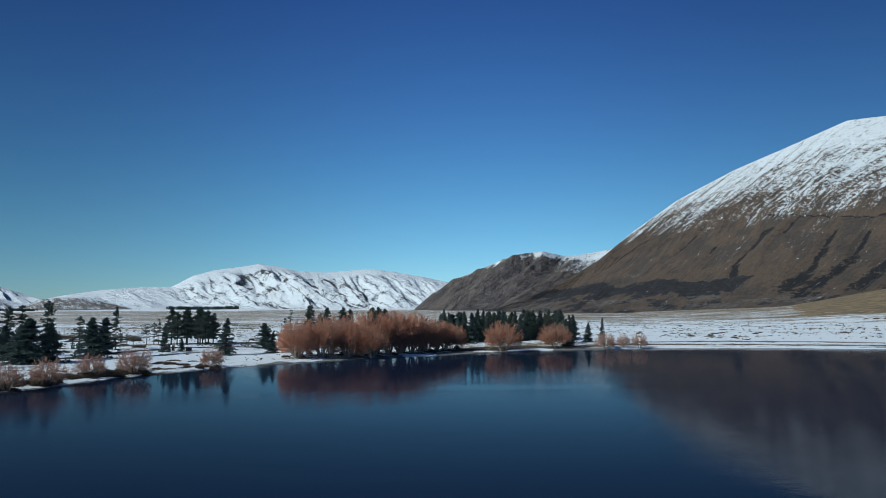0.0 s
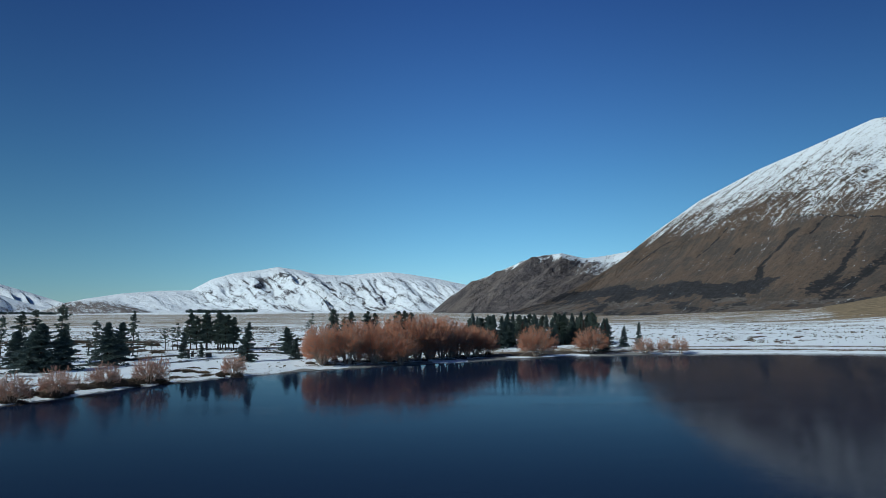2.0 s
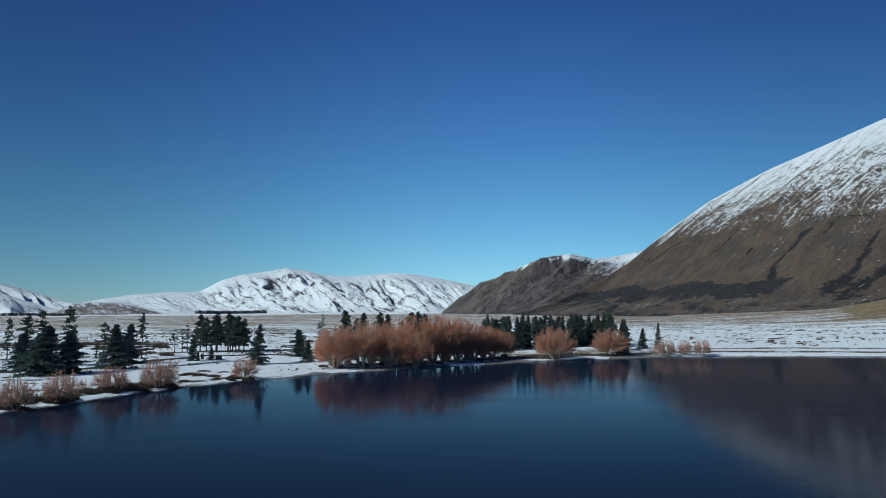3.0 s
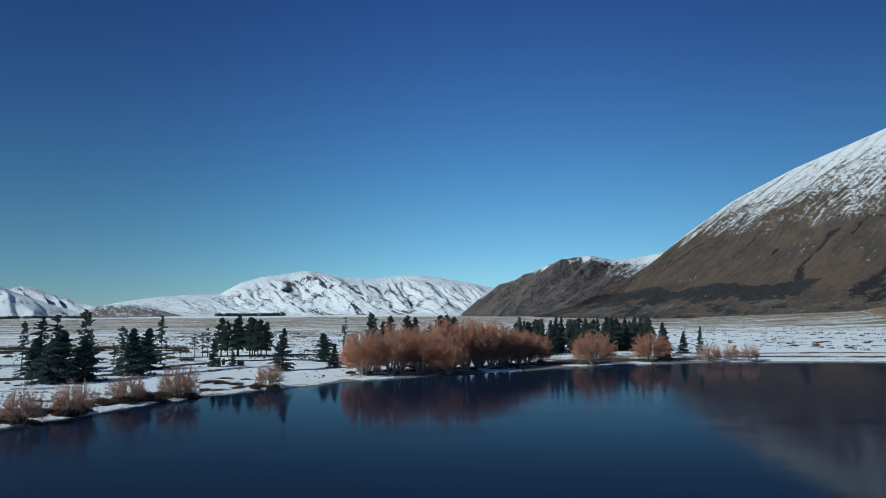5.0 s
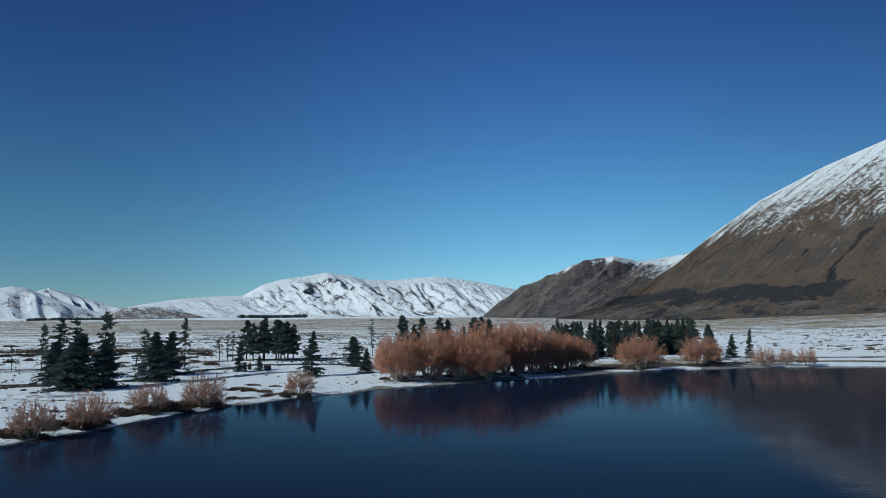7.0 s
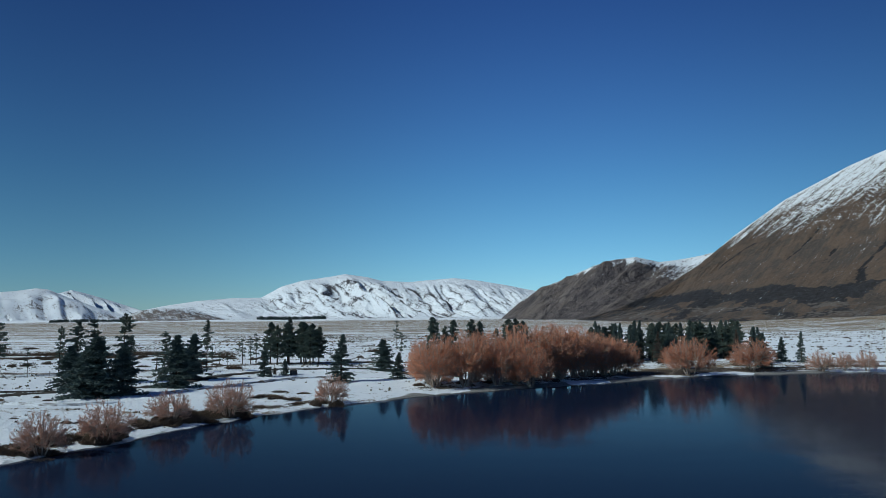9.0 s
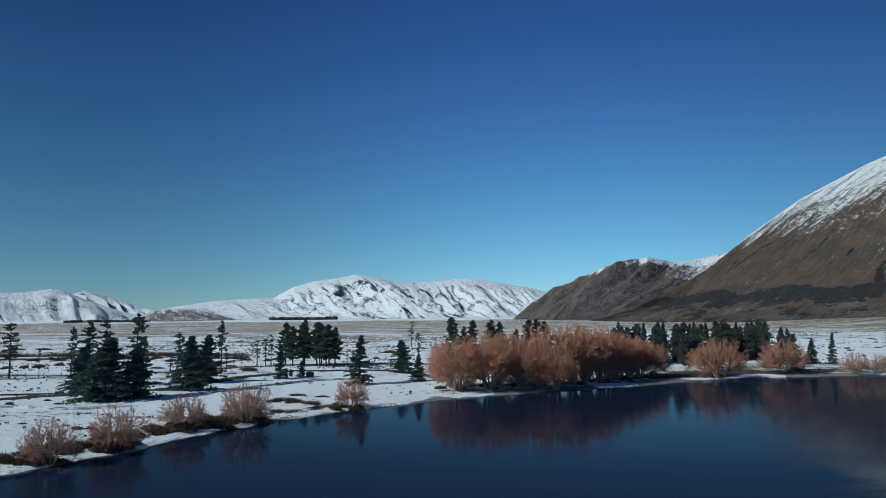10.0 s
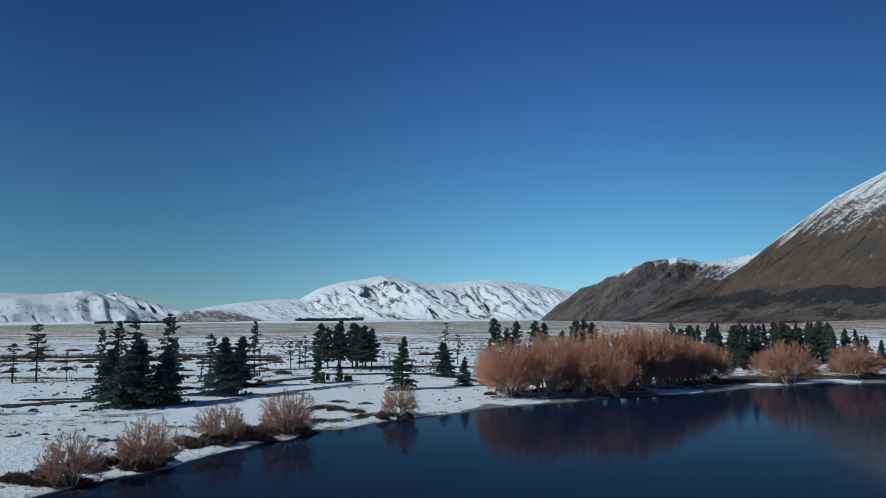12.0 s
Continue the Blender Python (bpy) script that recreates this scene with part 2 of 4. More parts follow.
M_RUT = Nodes("slushy_rut", 0.7, 0.3)
M_RUT.colour(M_RUT.mix(M_RUT.step(M_RUT.noise(M_RUT.position(), 0.5, 5, 0.65), 0.42, 0.60), (0.62, 0.65, 0.69), (0.13, 0.115, 0.10)))
M_RUT = M_RUT.done()

# ---- ground and water ----

SHORE = [(-160, -150), (-130, 0), (-98, 60), (-86, 92), (-77, 107), (-70, 118), (-66.6, 127), (-65, 136), (-62, 146), (-58, 154),
         (-52, 164), (-46, 170), (-39, 179), (-31, 186), (-22, 193.5), (-10, 201), (2, 210), (14, 220), (26, 227), (40, 232.5),
         (56, 237.5), (74, 241), (92, 239), (119, 235), (150, 222), (220, 180), (320, 60), (330, -200), (100, -420), (-120, -360)]


def land_distance(x, y):
    """Metres from the water's edge: positive on land, negative over the lake."""
    best = np.full(x.shape, 1e9)
    inside = np.zeros(x.shape, bool)
    for (ax, ay), (bx, by) in zip(SHORE, SHORE[1:] + SHORE[:1]):
        dx, dy = bx - ax, by - ay
        s = np.clip(((x - ax) * dx + (y - ay) * dy) / (dx * dx + dy * dy), 0, 1)
        best = np.minimum(best, np.hypot(x - ax - s * dx, y - ay - s * dy))
        cross = (ay > y) != (by > y)
        inside ^= cross & (x < ax + (y - ay) * dx / (dy if dy else 1e-9))
    return np.where(inside, -best, best)


def waves(x, y, size, seed):
    """Soft rolling noise from crossed sines, about -1 to 1."""
    r = np.random.RandomState(seed)
    total = np.zeros(np.shape(x))
    for k in range(7):
        a, p, f = r.uniform(0, 6.28), r.uniform(0, 6.28), r.uniform(0.6, 1.7) * 6.28 / size
        total = total + np.sin((x * np.cos(a) + y * np.sin(a)) * f + p)
    return total / 4.0


def ground_height(x, y):
    x, y = np.asarray(x, float), np.asarray(y, float)
    d = land_distance(x, y) + 1.1 * waves(x, y, 13, 5) + 0.5 * waves(x, y, 4.5, 6)
    bank = np.interp(d, [-60, -20, -4, 0, 1.2, 3, 9, 25, 50, 85], [-6, -3, -0.7, 0, 0.28, 0.4, 0.75, 1.1, 1.5, 2.0])
    far = np.clip(d - 90, 0, None)
    rise = 0.0085 * far + 0.0000009 * far ** 2 * np.clip(1 - far / 9000, 0, 1)
    fan = 0.05 * np.clip(x - 0.24 * y - 40, 0, 900) * np.clip((far - 60) / 500, 0, 1)
    fan = fan + 0.11 * np.clip(x - 0.5 * y, 0, 400) * np.clip((far - 320) / 150, 0, 1)
    bumps = 0.10 * waves(x, y, 9, 1) + 0.22 * waves(x, y, 38, 2)
    bumps = bumps * np.clip(d / 12, 0, 1) + np.clip(far / 900, 0, 1) * 2.0 * waves(x, y, 420, 3)
    return bank + rise + fan + bumps


def mesh_from(name, verts, faces, material, smooth=False):
    """A mesh from arrays: faces are an (n, k) array of corners, k the same for all."""
    me = bpy.data.meshes.new(name)
    verts, faces = np.asarray(verts, np.float32), np.asarray(faces, np.int32)
    k = faces.shape[1]
    me.vertices.add(len(verts))
    me.vertices.foreach_set("co", verts.ravel())
    me.loops.add(faces.size)
    me.loops.foreach_set("vertex_index", faces.ravel())
    me.polygons.add(len(faces))
    me.polygons.foreach_set("loop_start", np.arange(0, faces.size, k, dtype=np.int32))
    me.polygons.foreach_set("use_smooth", np.full(len(faces), smooth))
    me.update(calc_edges=True)
    me.materials.append(material)
    return me


def grid_faces(rows, cols, closed=False):
    i, j = np.meshgrid(np.arange(rows - 1), np.arange(cols if closed else cols - 1), indexing="ij")
    j2 = (j + 1) % cols
    return np.stack([i * cols + j, i * cols + j2, (i + 1) * cols + j2, (i + 1) * cols + j], -1).reshape(-1, 4)


def smooth01(v, a, b):
    t = np.clip((v - a) / (b - a), 0, 1)
    return t * t * (3 - 2 * t)


def band(v, a, b, soft):
    return smooth01(v, a - soft, a + soft) * (1 - smooth01(v, b - soft, b + soft))


SNOW_PATCHES = [(-3.5, 206.8, 4.0), (-4.6, 207.6, 3.5), (-0.6, 209.0, 3.0), (35.5, 233.2, 4.0), (-4.3, 208.1, 4.0), (33.2, 233.3, 3.5)]


def build_ground():
    azimuth = np.radians(np.concatenate([np.arange(-58, 50, 0.25), np.arange(50, 302, 4.0)]))
    radius = np.concatenate([np.arange(6, 110, 6), np.arange(110, 340, 1.25), np.geomspace(340, 720, 70), np.geomspace(740, 5300, 66)])
    a, r = np.meshgrid(azimuth, radius)
    x, y = -10 + r * np.sin(a), -30 + r * np.cos(a)
    z = ground_height(x, y)
    # wheel ruts and hummocks near the lake
    near = smooth01(r, 700, 200) * smooth01(z, 0.3, 0.7)
    z = z + near * (0.07 * waves(x, y, 2.9, 11) + 0.05 * waves(x, y, 5.3, 12))
    me = mesh_from("ground", np.stack([x, y, z], -1).reshape(-1, 3), grid_faces(len(radius), len(azimuth), True), M_GROUND, True)
    d = land_distance(x, y)
    far = np.hypot(x + 20, y - 40)
    left = 1 - smooth01(x + 0.35 * (y - 160), -50, -44)
    middle = (1 - left) * (1 - smooth01(x, 74, 80))
    right = smooth01(x, 74, 84)
    bare = 0.0 + 0.07 * smooth01(far, 190, 330) + 0.26 * smooth01(far + 90 * waves(x * 0.4, y, 120, 54), 260, 900) - 0.32 * smooth01(far + 160 * waves(x, y, 500, 51), 2000, 2900)
    bare = bare + 0.45 * smooth01(x - 0.5 * y, 4, 30) * smooth01(d, 395, 470)
    bare = bare + smooth01(x, 60, 110) * (-0.03 * smooth01(far + 80 * waves(x, y, 150, 53), 480, 760) + 0.16 * smooth01(waves(x * 0.5, y, 95, 55) + 0.5 * waves(x, y, 24, 56), 0.15, 1.0) * smooth01(d, 40, 90))
    bare = bare + smooth01(x - 0.1 * y, 20, 60) * (0.22 * smooth01(d + 60 * waves(x, y, 170, 57), 190, 420) - 0.15)
    bare = bare + 0.30 * band(d + 0.9 * waves(x, y, 6, 52), 2.9, 5.6, 0.8) * left * smooth01(y, 85, 100)
    thicket = band(d + 2.0 * waves(x, y, 16, 21), 3.2, 15, 2.0) * middle * smooth01(x, -46, -38)
    bare = bare + 0.26 * thicket
    bare = bare + 0.24 * band(d + 3.0 * waves(x, y, 14, 23), 4, 34, 3) * band(x, 6, 70, 4)
    bare = bare + right * (0.45 * band(d, 3.4, 4.6, 0.6) + 0.40 * band(d, 9, 10.6, 0.8))
    bare = bare - 0.06 * band(d, 18, 60, 8) * left
    litter = np.clip(thicket + band(d, 2.5, 6, 1) * left , 0, 1)
    gravel = band(d, -3, 4.6, 0.8) * band(x, -41, 62, 3) * (0.72 - 0.55 * smooth01(waves(x, y, 19, 31), 0.1, 0.7))
    gravel = gravel + 0.45 * band(d, -3, 0.9, 0.4)
    for px, py, size in SNOW_PATCHES:      # snow left lying on the shingle
        spot = smooth01(np.hypot((x - px) * 0.75, y - py) + 0.8 * waves(x, y, 5, 33), size, size * 0.6)
        gravel, bare = gravel * (1 - spot), bare - 0.5 * spot
    for name, values in (("bare", bare), ("gravel", gravel), ("litter", litter)):
        me.attributes.new(name, "FLOAT", "POINT").data.foreach_set("value", values.astype(np.float32).ravel())
    return tagged(new("ground", me), "snow-dusted tussock plain with bare patches and a shingle shore", "ground", kind="structure")


def build_water():
    xs, ys = np.linspace(-260, 420, 35), np.linspace(-460, 262, 37)
    x, y = np.meshgrid(xs, ys)
    me = mesh_from("water", np.stack([x, y, 0 * x], -1).reshape(-1, 3), grid_faces(37, 35), M_WATER, True)
    return tagged(new("water", me), "calm deep blue mountain lake with faint ripples", "lake", kind="structure")


build_ground()
build_water()


def resample(points, n):
    p = np.array(points, float)
    s = np.concatenate([[0], np.cumsum(np.linalg.norm(np.diff(p[:, :2], axis=0), axis=1))])
    u = np.linspace(0, s[-1], n)
    out = np.stack([np.interp(u, s, p[:, k]) for k in range(3)], -1)
    kernel = np.hanning(max(5, n // 60) | 1)
    kernel /= kernel.sum()
    half = len(kernel) // 2
    padded = np.concatenate([out[:1] + (out[:1] - out[half:0:-1]), out, out[-1:] + (out[-1:] - out[-2:-half - 2:-1])])
    return np.stack([np.convolve(padded[:, k], kernel, "valid") for k in range(3)], -1), u


def perlin(x, y, seed):
    """Smooth lattice noise, about -1 to 1, over arrays."""
    r = np.random.RandomState(seed)
    order = np.tile(r.permutation(256), 2)
    gx, gy = np.cos(np.arange(256) * 2.399), np.sin(np.arange(256) * 2.399)
    xi, yi = np.floor(x).astype(int), np.floor(y).astype(int)
    fx, fy = x - xi, y - yi
    wx, wy = fx ** 3 * (fx * (fx * 6 - 15) + 10), fy ** 3 * (fy * (fy * 6 - 15) + 10)

    def corner(i, j):
        k = order[(order[(xi + i) % 256] + yi + j) % 256]
        return gx[k] * (fx - i) + gy[k] * (fy - j)

    low = corner(0, 0) + (corner(1, 0) - corner(0, 0)) * wx
    high = corner(0, 1) + (corner(1, 1) - corner(0, 1)) * wx
    return 1.5 * (low + (high - low) * wy)


def fractal(x, y, seed, octaves=5, keep=0.5):
    return sum(keep ** k * perlin(x * 2.03 ** k, y * 2.03 ** k, seed + k) for k in range(octaves))


def ridged(x, y, seed, octaves=4, keep=0.5):
    """Sharp crests and round hollows, about 0 to 1."""
    total = sum(keep ** k * (1 - np.abs(perlin(x * 2.07 ** k, y * 2.07 ** k, seed + k)) * 1.6) for k in range(octaves))
    return total / sum(keep ** k for k in range(octaves))


def spurs(phase, seed, steep=0.3):
    """Side spurs counted by phase: each climbs slowly and falls off quickly on its far flank; 0 to 1, with uneven heights."""
    k = np.floor(phase).astype(int)
    f = phase - k
    tall = np.random.RandomState(seed).uniform(0.35, 1.0, 400)[(k + 200) % 400]
    shape = np.where(f < 1 - steep, f / (1 - steep), (1 - f) / steep)
    return tall * (shape * shape * (3 - 2 * shape) * 0.5 + 0.5 * shape)


def build_mountain(crest, foot, material, label, shape, n=280, rows=120, power=1.25, back=0.5):
    """A mountain side between a crest line and a foot line. shape(s, u, t, down, z) gives the relief in metres, the drift of the
    fall line along the slope, and the shares of hollow, snow and growth: s and u run along the crest, t and down from crest to foot."""
    c, u = resample(crest, n)
    f, _ = resample(foot, n)
    v = np.concatenate([-np.linspace(back, 0.02, 12), np.linspace(0, 1, rows)])
    t = np.repeat(v[:, None], n, 1)
    s, along = np.repeat(np.linspace(0, 1, n)[None], len(v), 0), np.repeat(u[None], len(v), 0)
    fall = np.linalg.norm((f - c)[:, :2], axis=1)[None]
    drop = np.where(t >= 0, np.clip(1 - t, 0, 1) ** power, 1 - 1.3 * np.abs(t) ** 1.2)
    place = c[None] + (f - c)[None] * t[..., None]
    z = f[None, :, 2] + (c - f)[None, :, 2] * drop
    relief, drift, marks = shape(s, along, np.clip(t, 0, 1), np.clip(t, 0, 1) * fall, z)
    size = np.clip((c[:, 2] - f[:, 2]) / 170, 0.08, 1)[None]
    place[..., 2] = z + relief * size * np.where(t < 0, 0, 1)
    me = mesh_from("mountain", place.reshape(-1, 3), grid_faces(len(v), n), material, True)
    flow = np.stack([along - drift, np.clip(t, 0, 1) * fall, 0 * t], -1)
    me.attributes.new("flow", "FLOAT_VECTOR", "POINT").data.foreach_set("vector", flow.astype(np.float32).ravel())
    for name, values in marks.items():
        me.attributes.new(name, "FLOAT", "POINT").data.foreach_set("value", np.broadcast_to(values, t.shape).astype(np.float32).ravel())
    return tagged(new("mountain", me), label, "mountain", kind="structure")


# shrub-filled gullies of the near mountain, and a thin dark line along its bench: share of the crest, share of the
# fall, at top and bottom, then half width in metres at each
GULLIES = [(0.459, 0.56, 0.464, 0.72, 17, 8), (0.464, 0.72, 0.452, 0.79, 9, 18), (0.430, 0.50, 0.432, 0.58, 9, 7), (0.522, 0.58, 0.526, 0.63, 5, 6), (0.562, 0.44, 0.581, 0.58, 8, 6),
           (0.655, 0.37, 0.689, 0.45, 13, 10), (0.372, 0.58, 0.358, 0.76, 9, 14), (0.358, 0.76, 0.364, 0.85, 18, 40), (0.336, 0.58, 0.325, 0.70, 8, 10), (0.325, 0.70, 0.334, 0.88, 14, 44),
           (0.283, 0.70, 0.275, 0.85, 16, 40), (0.250, 0.60, 0.240, 0.90, 16, 26), (0.33, 0.505, 0.375, 0.515, 4, 4), (0.375, 0.515, 0.43, 0.500, 3, 5), (0.43, 0.500, 0.48, 0.470, 5, 3), (0.20, 0.55, 0.19, 0.90, 16, 30)]


def near_shape(s, u, t, down, z):
    drift = 470 * np.minimum(t, 0.46) - 220 * np.clip(t - 0.40, 0, 0.06)
    w = u - drift
    envelope = smooth01(t, 0.0, 0.25) * (1 - smooth01(t, 0.72, 1.0))
    bend = 22 * perlin(u / 150, down / 180, 11)
    chutes = ridged((w + bend) / 62, down / 330, 12, 4, 0.6)
    broad = ridged((w + bend) / 300, down / 700, 17, 2, 0.5)
    rough = fractal(u / 34, down / 34, 20, 4, 0.55)
    smoothness = 1 - 0.78 * smooth01(t, 0.42, 0.54)      # the tussock apron is smoother than the snowy heights
    relief = envelope * (19 * (chutes - 0.55) * smoothness + 13 * (broad - 0.55)) + 2.0 * rough * (0.15 + envelope) * smoothness
    gully, shrub = 0 * t, 0 * t
    for s0, t0, s1, t1, w0, w1 in GULLIES:
        du, dt = (s1 - s0) * 2050, (t1 - t0) * 820
        px, py = (s - s0) * 2050 + 4 * perlin(u / 25, down / 25, 31), (t - t0) * 820 + 4 * perlin(u / 25, down / 25, 32)
        k = np.clip((px * du + py * dt) / (du * du + dt * dt), 0, 1)
        away = np.hypot(px - k * du, py - k * dt) / (w0 + (w1 - w0) * k)
        shrub = np.maximum(shrub, np.clip(1.05 - 0.62 * away, 0, 0.9))
        gully = np.maximum(gully, np.exp(-away ** 2 * 0.35))
    relief = relief - 5 * gully * smooth01(t, 0.35, 0.5)
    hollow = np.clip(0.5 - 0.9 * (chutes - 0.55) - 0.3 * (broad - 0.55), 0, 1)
    snowy = np.interp(z + 20 * perlin(u / 160, down / 120, 41), [150, 178, 198, 250, 312, 380, 470], [-4.0, -0.15, 0.30, 0.46, 0.59, 0.73, 0.88])
    snowy = np.maximum(snowy, 0.86 * smooth01(t, 0.05, 0.005) * smooth01(z, 180, 215))
    heath = band(z + 7 * perlin(u / 120, down / 120, 42) + 4 * fractal(u / 30, down / 30, 43, 3), 40, 67, 5) * band(s, 0.415, 0.90, 0.03) * (0.74 + 0.20 * fractal(u / 60, down / 60, 44, 3)) + smooth01(z, 44, 34) * (0.43 + 0.06 * smooth01(s, 0.36, 0.46) + 0.30 * fractal(u / 70, down / 40, 45, 4))
    slabs = 0.46 * smooth01(z, 44, 34) * smooth01(t, 0.5, 0.7) + 0.10 * smooth01(s, 0.44, 0.36) * band(t, 0.56, 0.86, 0.04)
    return relief, drift, dict(hollow=hollow, snowy=snowy, shrubby=shrub * (0.72 + 0.30 * fractal(u / 26, down / 34, 35, 3)), heath=heath, slabs=slabs)


def hill_shape(s, u, t, down, z):
    drift = 120 * t
    w = u - drift
    envelope = smooth01(t, 0.0, 0.12) * (1 - smooth01(t, 0.8, 1.0))
    bend = 26 * perlin(u / 120, down / 150, 51)
    main = ridged((w + bend) / 230, down / 900, 52, 2, 0.5)
    fine = ridged((w * 0.8 + bend + 0.5 * down) / 46, down / 120, 56, 4, 0.6)
    crag = fractal(u / 26, down / 26, 60, 4, 0.6)
    side = spurs((w + bend) / 120, 66, 0.38)
    relief = envelope * (20 * (main - 0.55) + 26 * (side - 0.4) + 7 * (fine - 0.55)) + 1.3 * crag * (0.6 + envelope)
    # a hollow under the saddle holds the snow
    basin = np.exp(-((s - 0.20) / 0.11) ** 2) * band(t, 0.02, 0.34, 0.06)
    relief = relief - 16 * basin
    hollow = np.clip(0.5 - 0.8 * (main - 0.55) - 0.5 * (fine - 0.55), 0, 1)
    snowy = 0.80 * smooth01(t + 0.05 * crag, 0.095, 0.02) * (0.80 + 0.4 * perlin(u / 60, down / 60, 64)) * smooth01(z, 60, 90) + 0.46 * basin
    snowy = snowy + 0.16 * smooth01(t, 0.42, 0.05) * smooth01(s, 0.40, 0.30)
    snowy = snowy - 3.0 * smooth01(t, 0.25, 0.5)
    heath = 0.30 * smooth01(t, 0.35, 0.9) + 0.06 * smooth01(s, 0.45, 0.7)
    return relief, drift, dict(hollow=hollow, snowy=snowy, shrubby=0.14 * hollow, heath=heath, slabs=0.36 + 0.1 * smooth01(t, 0.5, 0.8))


def range_shape(s, u, t, down, z):
    drift = 30 * t
    bend = 0.55 * perlin(u / 420, t * 1.3, 71) + 0.22 * perlin(u / 150, t * 3.0, 72)
    envelope = smooth01(t, 0.02, 0.42) * (1 - 0.85 * smooth01(t, 0.72, 1.0))
    rugged = np.interp(s, [0, 0.22, 0.34, 0.42, 0.66, 0.76, 0.9, 1], [0.25, 0.35, 0.8, 1.05, 1.05, 0.6, 0.30, 0.25])
    great = spurs((u - drift) / 215 + bend, 73, 0.36)
    lesser = spurs((u - drift) / 62 + 2.4 * bend + 0.5 * perlin(u / 70, down / 160, 78), 75, 0.40)
    crag = fractal(u / 60, down / 60, 76, 4, 0.6)
    relief = envelope * rugged * (88 * (great - 0.42) + 20 * (lesser - 0.4)) + 6 * crag * (0.08 + envelope) * (0.4 + 0.6 * rugged)
    face = smooth01(np.gradient(great, axis=1) + 0.5 * np.gradient(lesser, axis=1), 0.010, -0.030)
    share = np.interp(s, [0, 0.10, 0.27, 0.33, 0.38, 0.43, 0.64, 0.70, 0.80, 0.90, 1], [0.22, 0.25, 0.20, 0.62, 0.50, 0.80, 0.80, 0.55, 0.36, 0.30, 0.2])
    # bare rock, its dark colour also standing in for shade on the far flanks
    rock = share * (0.20 + 0.50 * face + 0.50 * fractal(u / 90, down / 110, 81, 3)) * smooth01(t, 0.07, 0.22)
    return relief, drift, dict(hollow=0.5 + 0 * t, snowy=0.86 - 0.9 * rock, shrubby=0 * t, heath=0 * t, slabs=0 * t)


def smooth_shape(s, u, t, down, z):
    envelope = smooth01(t, 0.05, 0.45) * (1 - smooth01(t, 0.85, 1.0))
    swell = fractal(u / 330, down / 420, 91, 3, 0.5)
    face = smooth01(s, 0.52, 0.72)      # the broken flank beside the spur
    ribs = spurs((u + 0.1 * down) / 120 + 0.4 * perlin(u / 200, t * 2, 93), 94, 0.36)
    relief = envelope * (30 * swell + face * 26 * (ribs - 0.4))
    stream = 0 * t
    for s0, lean in ((0.38, -0.02), (0.47, 0.025), (0.545, -0.045)):      # stream cuts in the foot of the slope
        x = (s - s0 - lean * (t - 0.55)) * 1850 + 14 * perlin(down / 60, 0 * t + s0 * 40, 96)
        stream = np.maximum(stream, np.exp(-(x / 8) ** 2) * band(t, 0.66, 0.97, 0.03))
    relief = relief - 6 * stream
    snowy = 0.86 - 0.50 * stream - face * (0.10 + 0.24 * smooth01(np.gradient(ribs, axis=1), 0.0, -0.03)) * smooth01(t, 0.12, 0.3) * (0.7 + 0.6 * fractal(u / 80, down / 90, 98, 3)) - 0.12 * smooth01(t, 0.45, 0.52) * (1 - smooth01(t, 0.56, 0.62))
    return relief, 0 * t, dict(hollow=0.5 + 0 * t, snowy=snowy, shrubby=0 * t, heath=0 * t, slabs=0 * t)


def spur_shape(s, u, t, down, z):
    envelope = smooth01(t, 0.0, 0.3) * (1 - smooth01(t, 0.8, 1.0))
    ribs = spurs((u - 60 * t) / 95 + 0.5 * perlin(u / 160, t * 2, 101), 102, 0.34)
    relief = envelope * 62 * (ribs - 0.4) + 5 * fractal(u / 50, down / 50, 103, 3) * envelope
    snowy = 0.84 - 0.50 * smooth01(np.gradient(ribs, axis=1), 0.0, -0.03) * smooth01(t, 0.02, 0.15) + 0.1 * perlin(u / 60, down / 60, 105)
    return relief, 60 * t, dict(hollow=0.5 + 0 * t, snowy=snowy, shrubby=0 * t, heath=0 * t, slabs=0 * t)


def foothill_shape(s, u, t, down, z):
    ribs = ridged(u / 60, down / 160, 111, 3)
    relief = 16 * (ribs - 0.55) * smooth01(t, 0, 0.3) * (1 - smooth01(t, 0.7, 1))
    return relief, 0 * t, dict(hollow=np.clip(0.5 - (ribs - 0.55), 0, 1), snowy=0.37 + 0.22 * smooth01(t, 0.3, 0.0) + 0.14 * perlin(u / 70, down / 50, 115), shrubby=0 * t, heath=0.2 + 0 * t, slabs=0 * t)


DUSK, PALE = (0.024, 0.025, 0.028), (0.150, 0.130, 0.116)
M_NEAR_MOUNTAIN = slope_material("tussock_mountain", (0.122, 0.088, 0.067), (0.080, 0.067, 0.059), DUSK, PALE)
M_ROCKY_HILL = slope_material("rocky_hill", (0.130, 0.108, 0.097), (0.085, 0.074, 0.076), (0.034, 0.030, 0.034), (0.160, 0.138, 0.128), grain=0.95, craggy=0.7)
M_FAR_RANGE = slope_material("snowy_range", (0.115, 0.108, 0.112), (0.080, 0.078, 0.086), (0.05, 0.05, 0.06), (0.2, 0.19, 0.19), (0.73, 0.765, 0.81), grain=1.9)
M_SMOOTH_RANGE = slope_material("smooth_snowy_range", (0.20, 0.18, 0.165), (0.13, 0.12, 0.12), (0.06, 0.06, 0.07), (0.25, 0.23, 0.22), (0.73, 0.765, 0.81), grain=1.9)
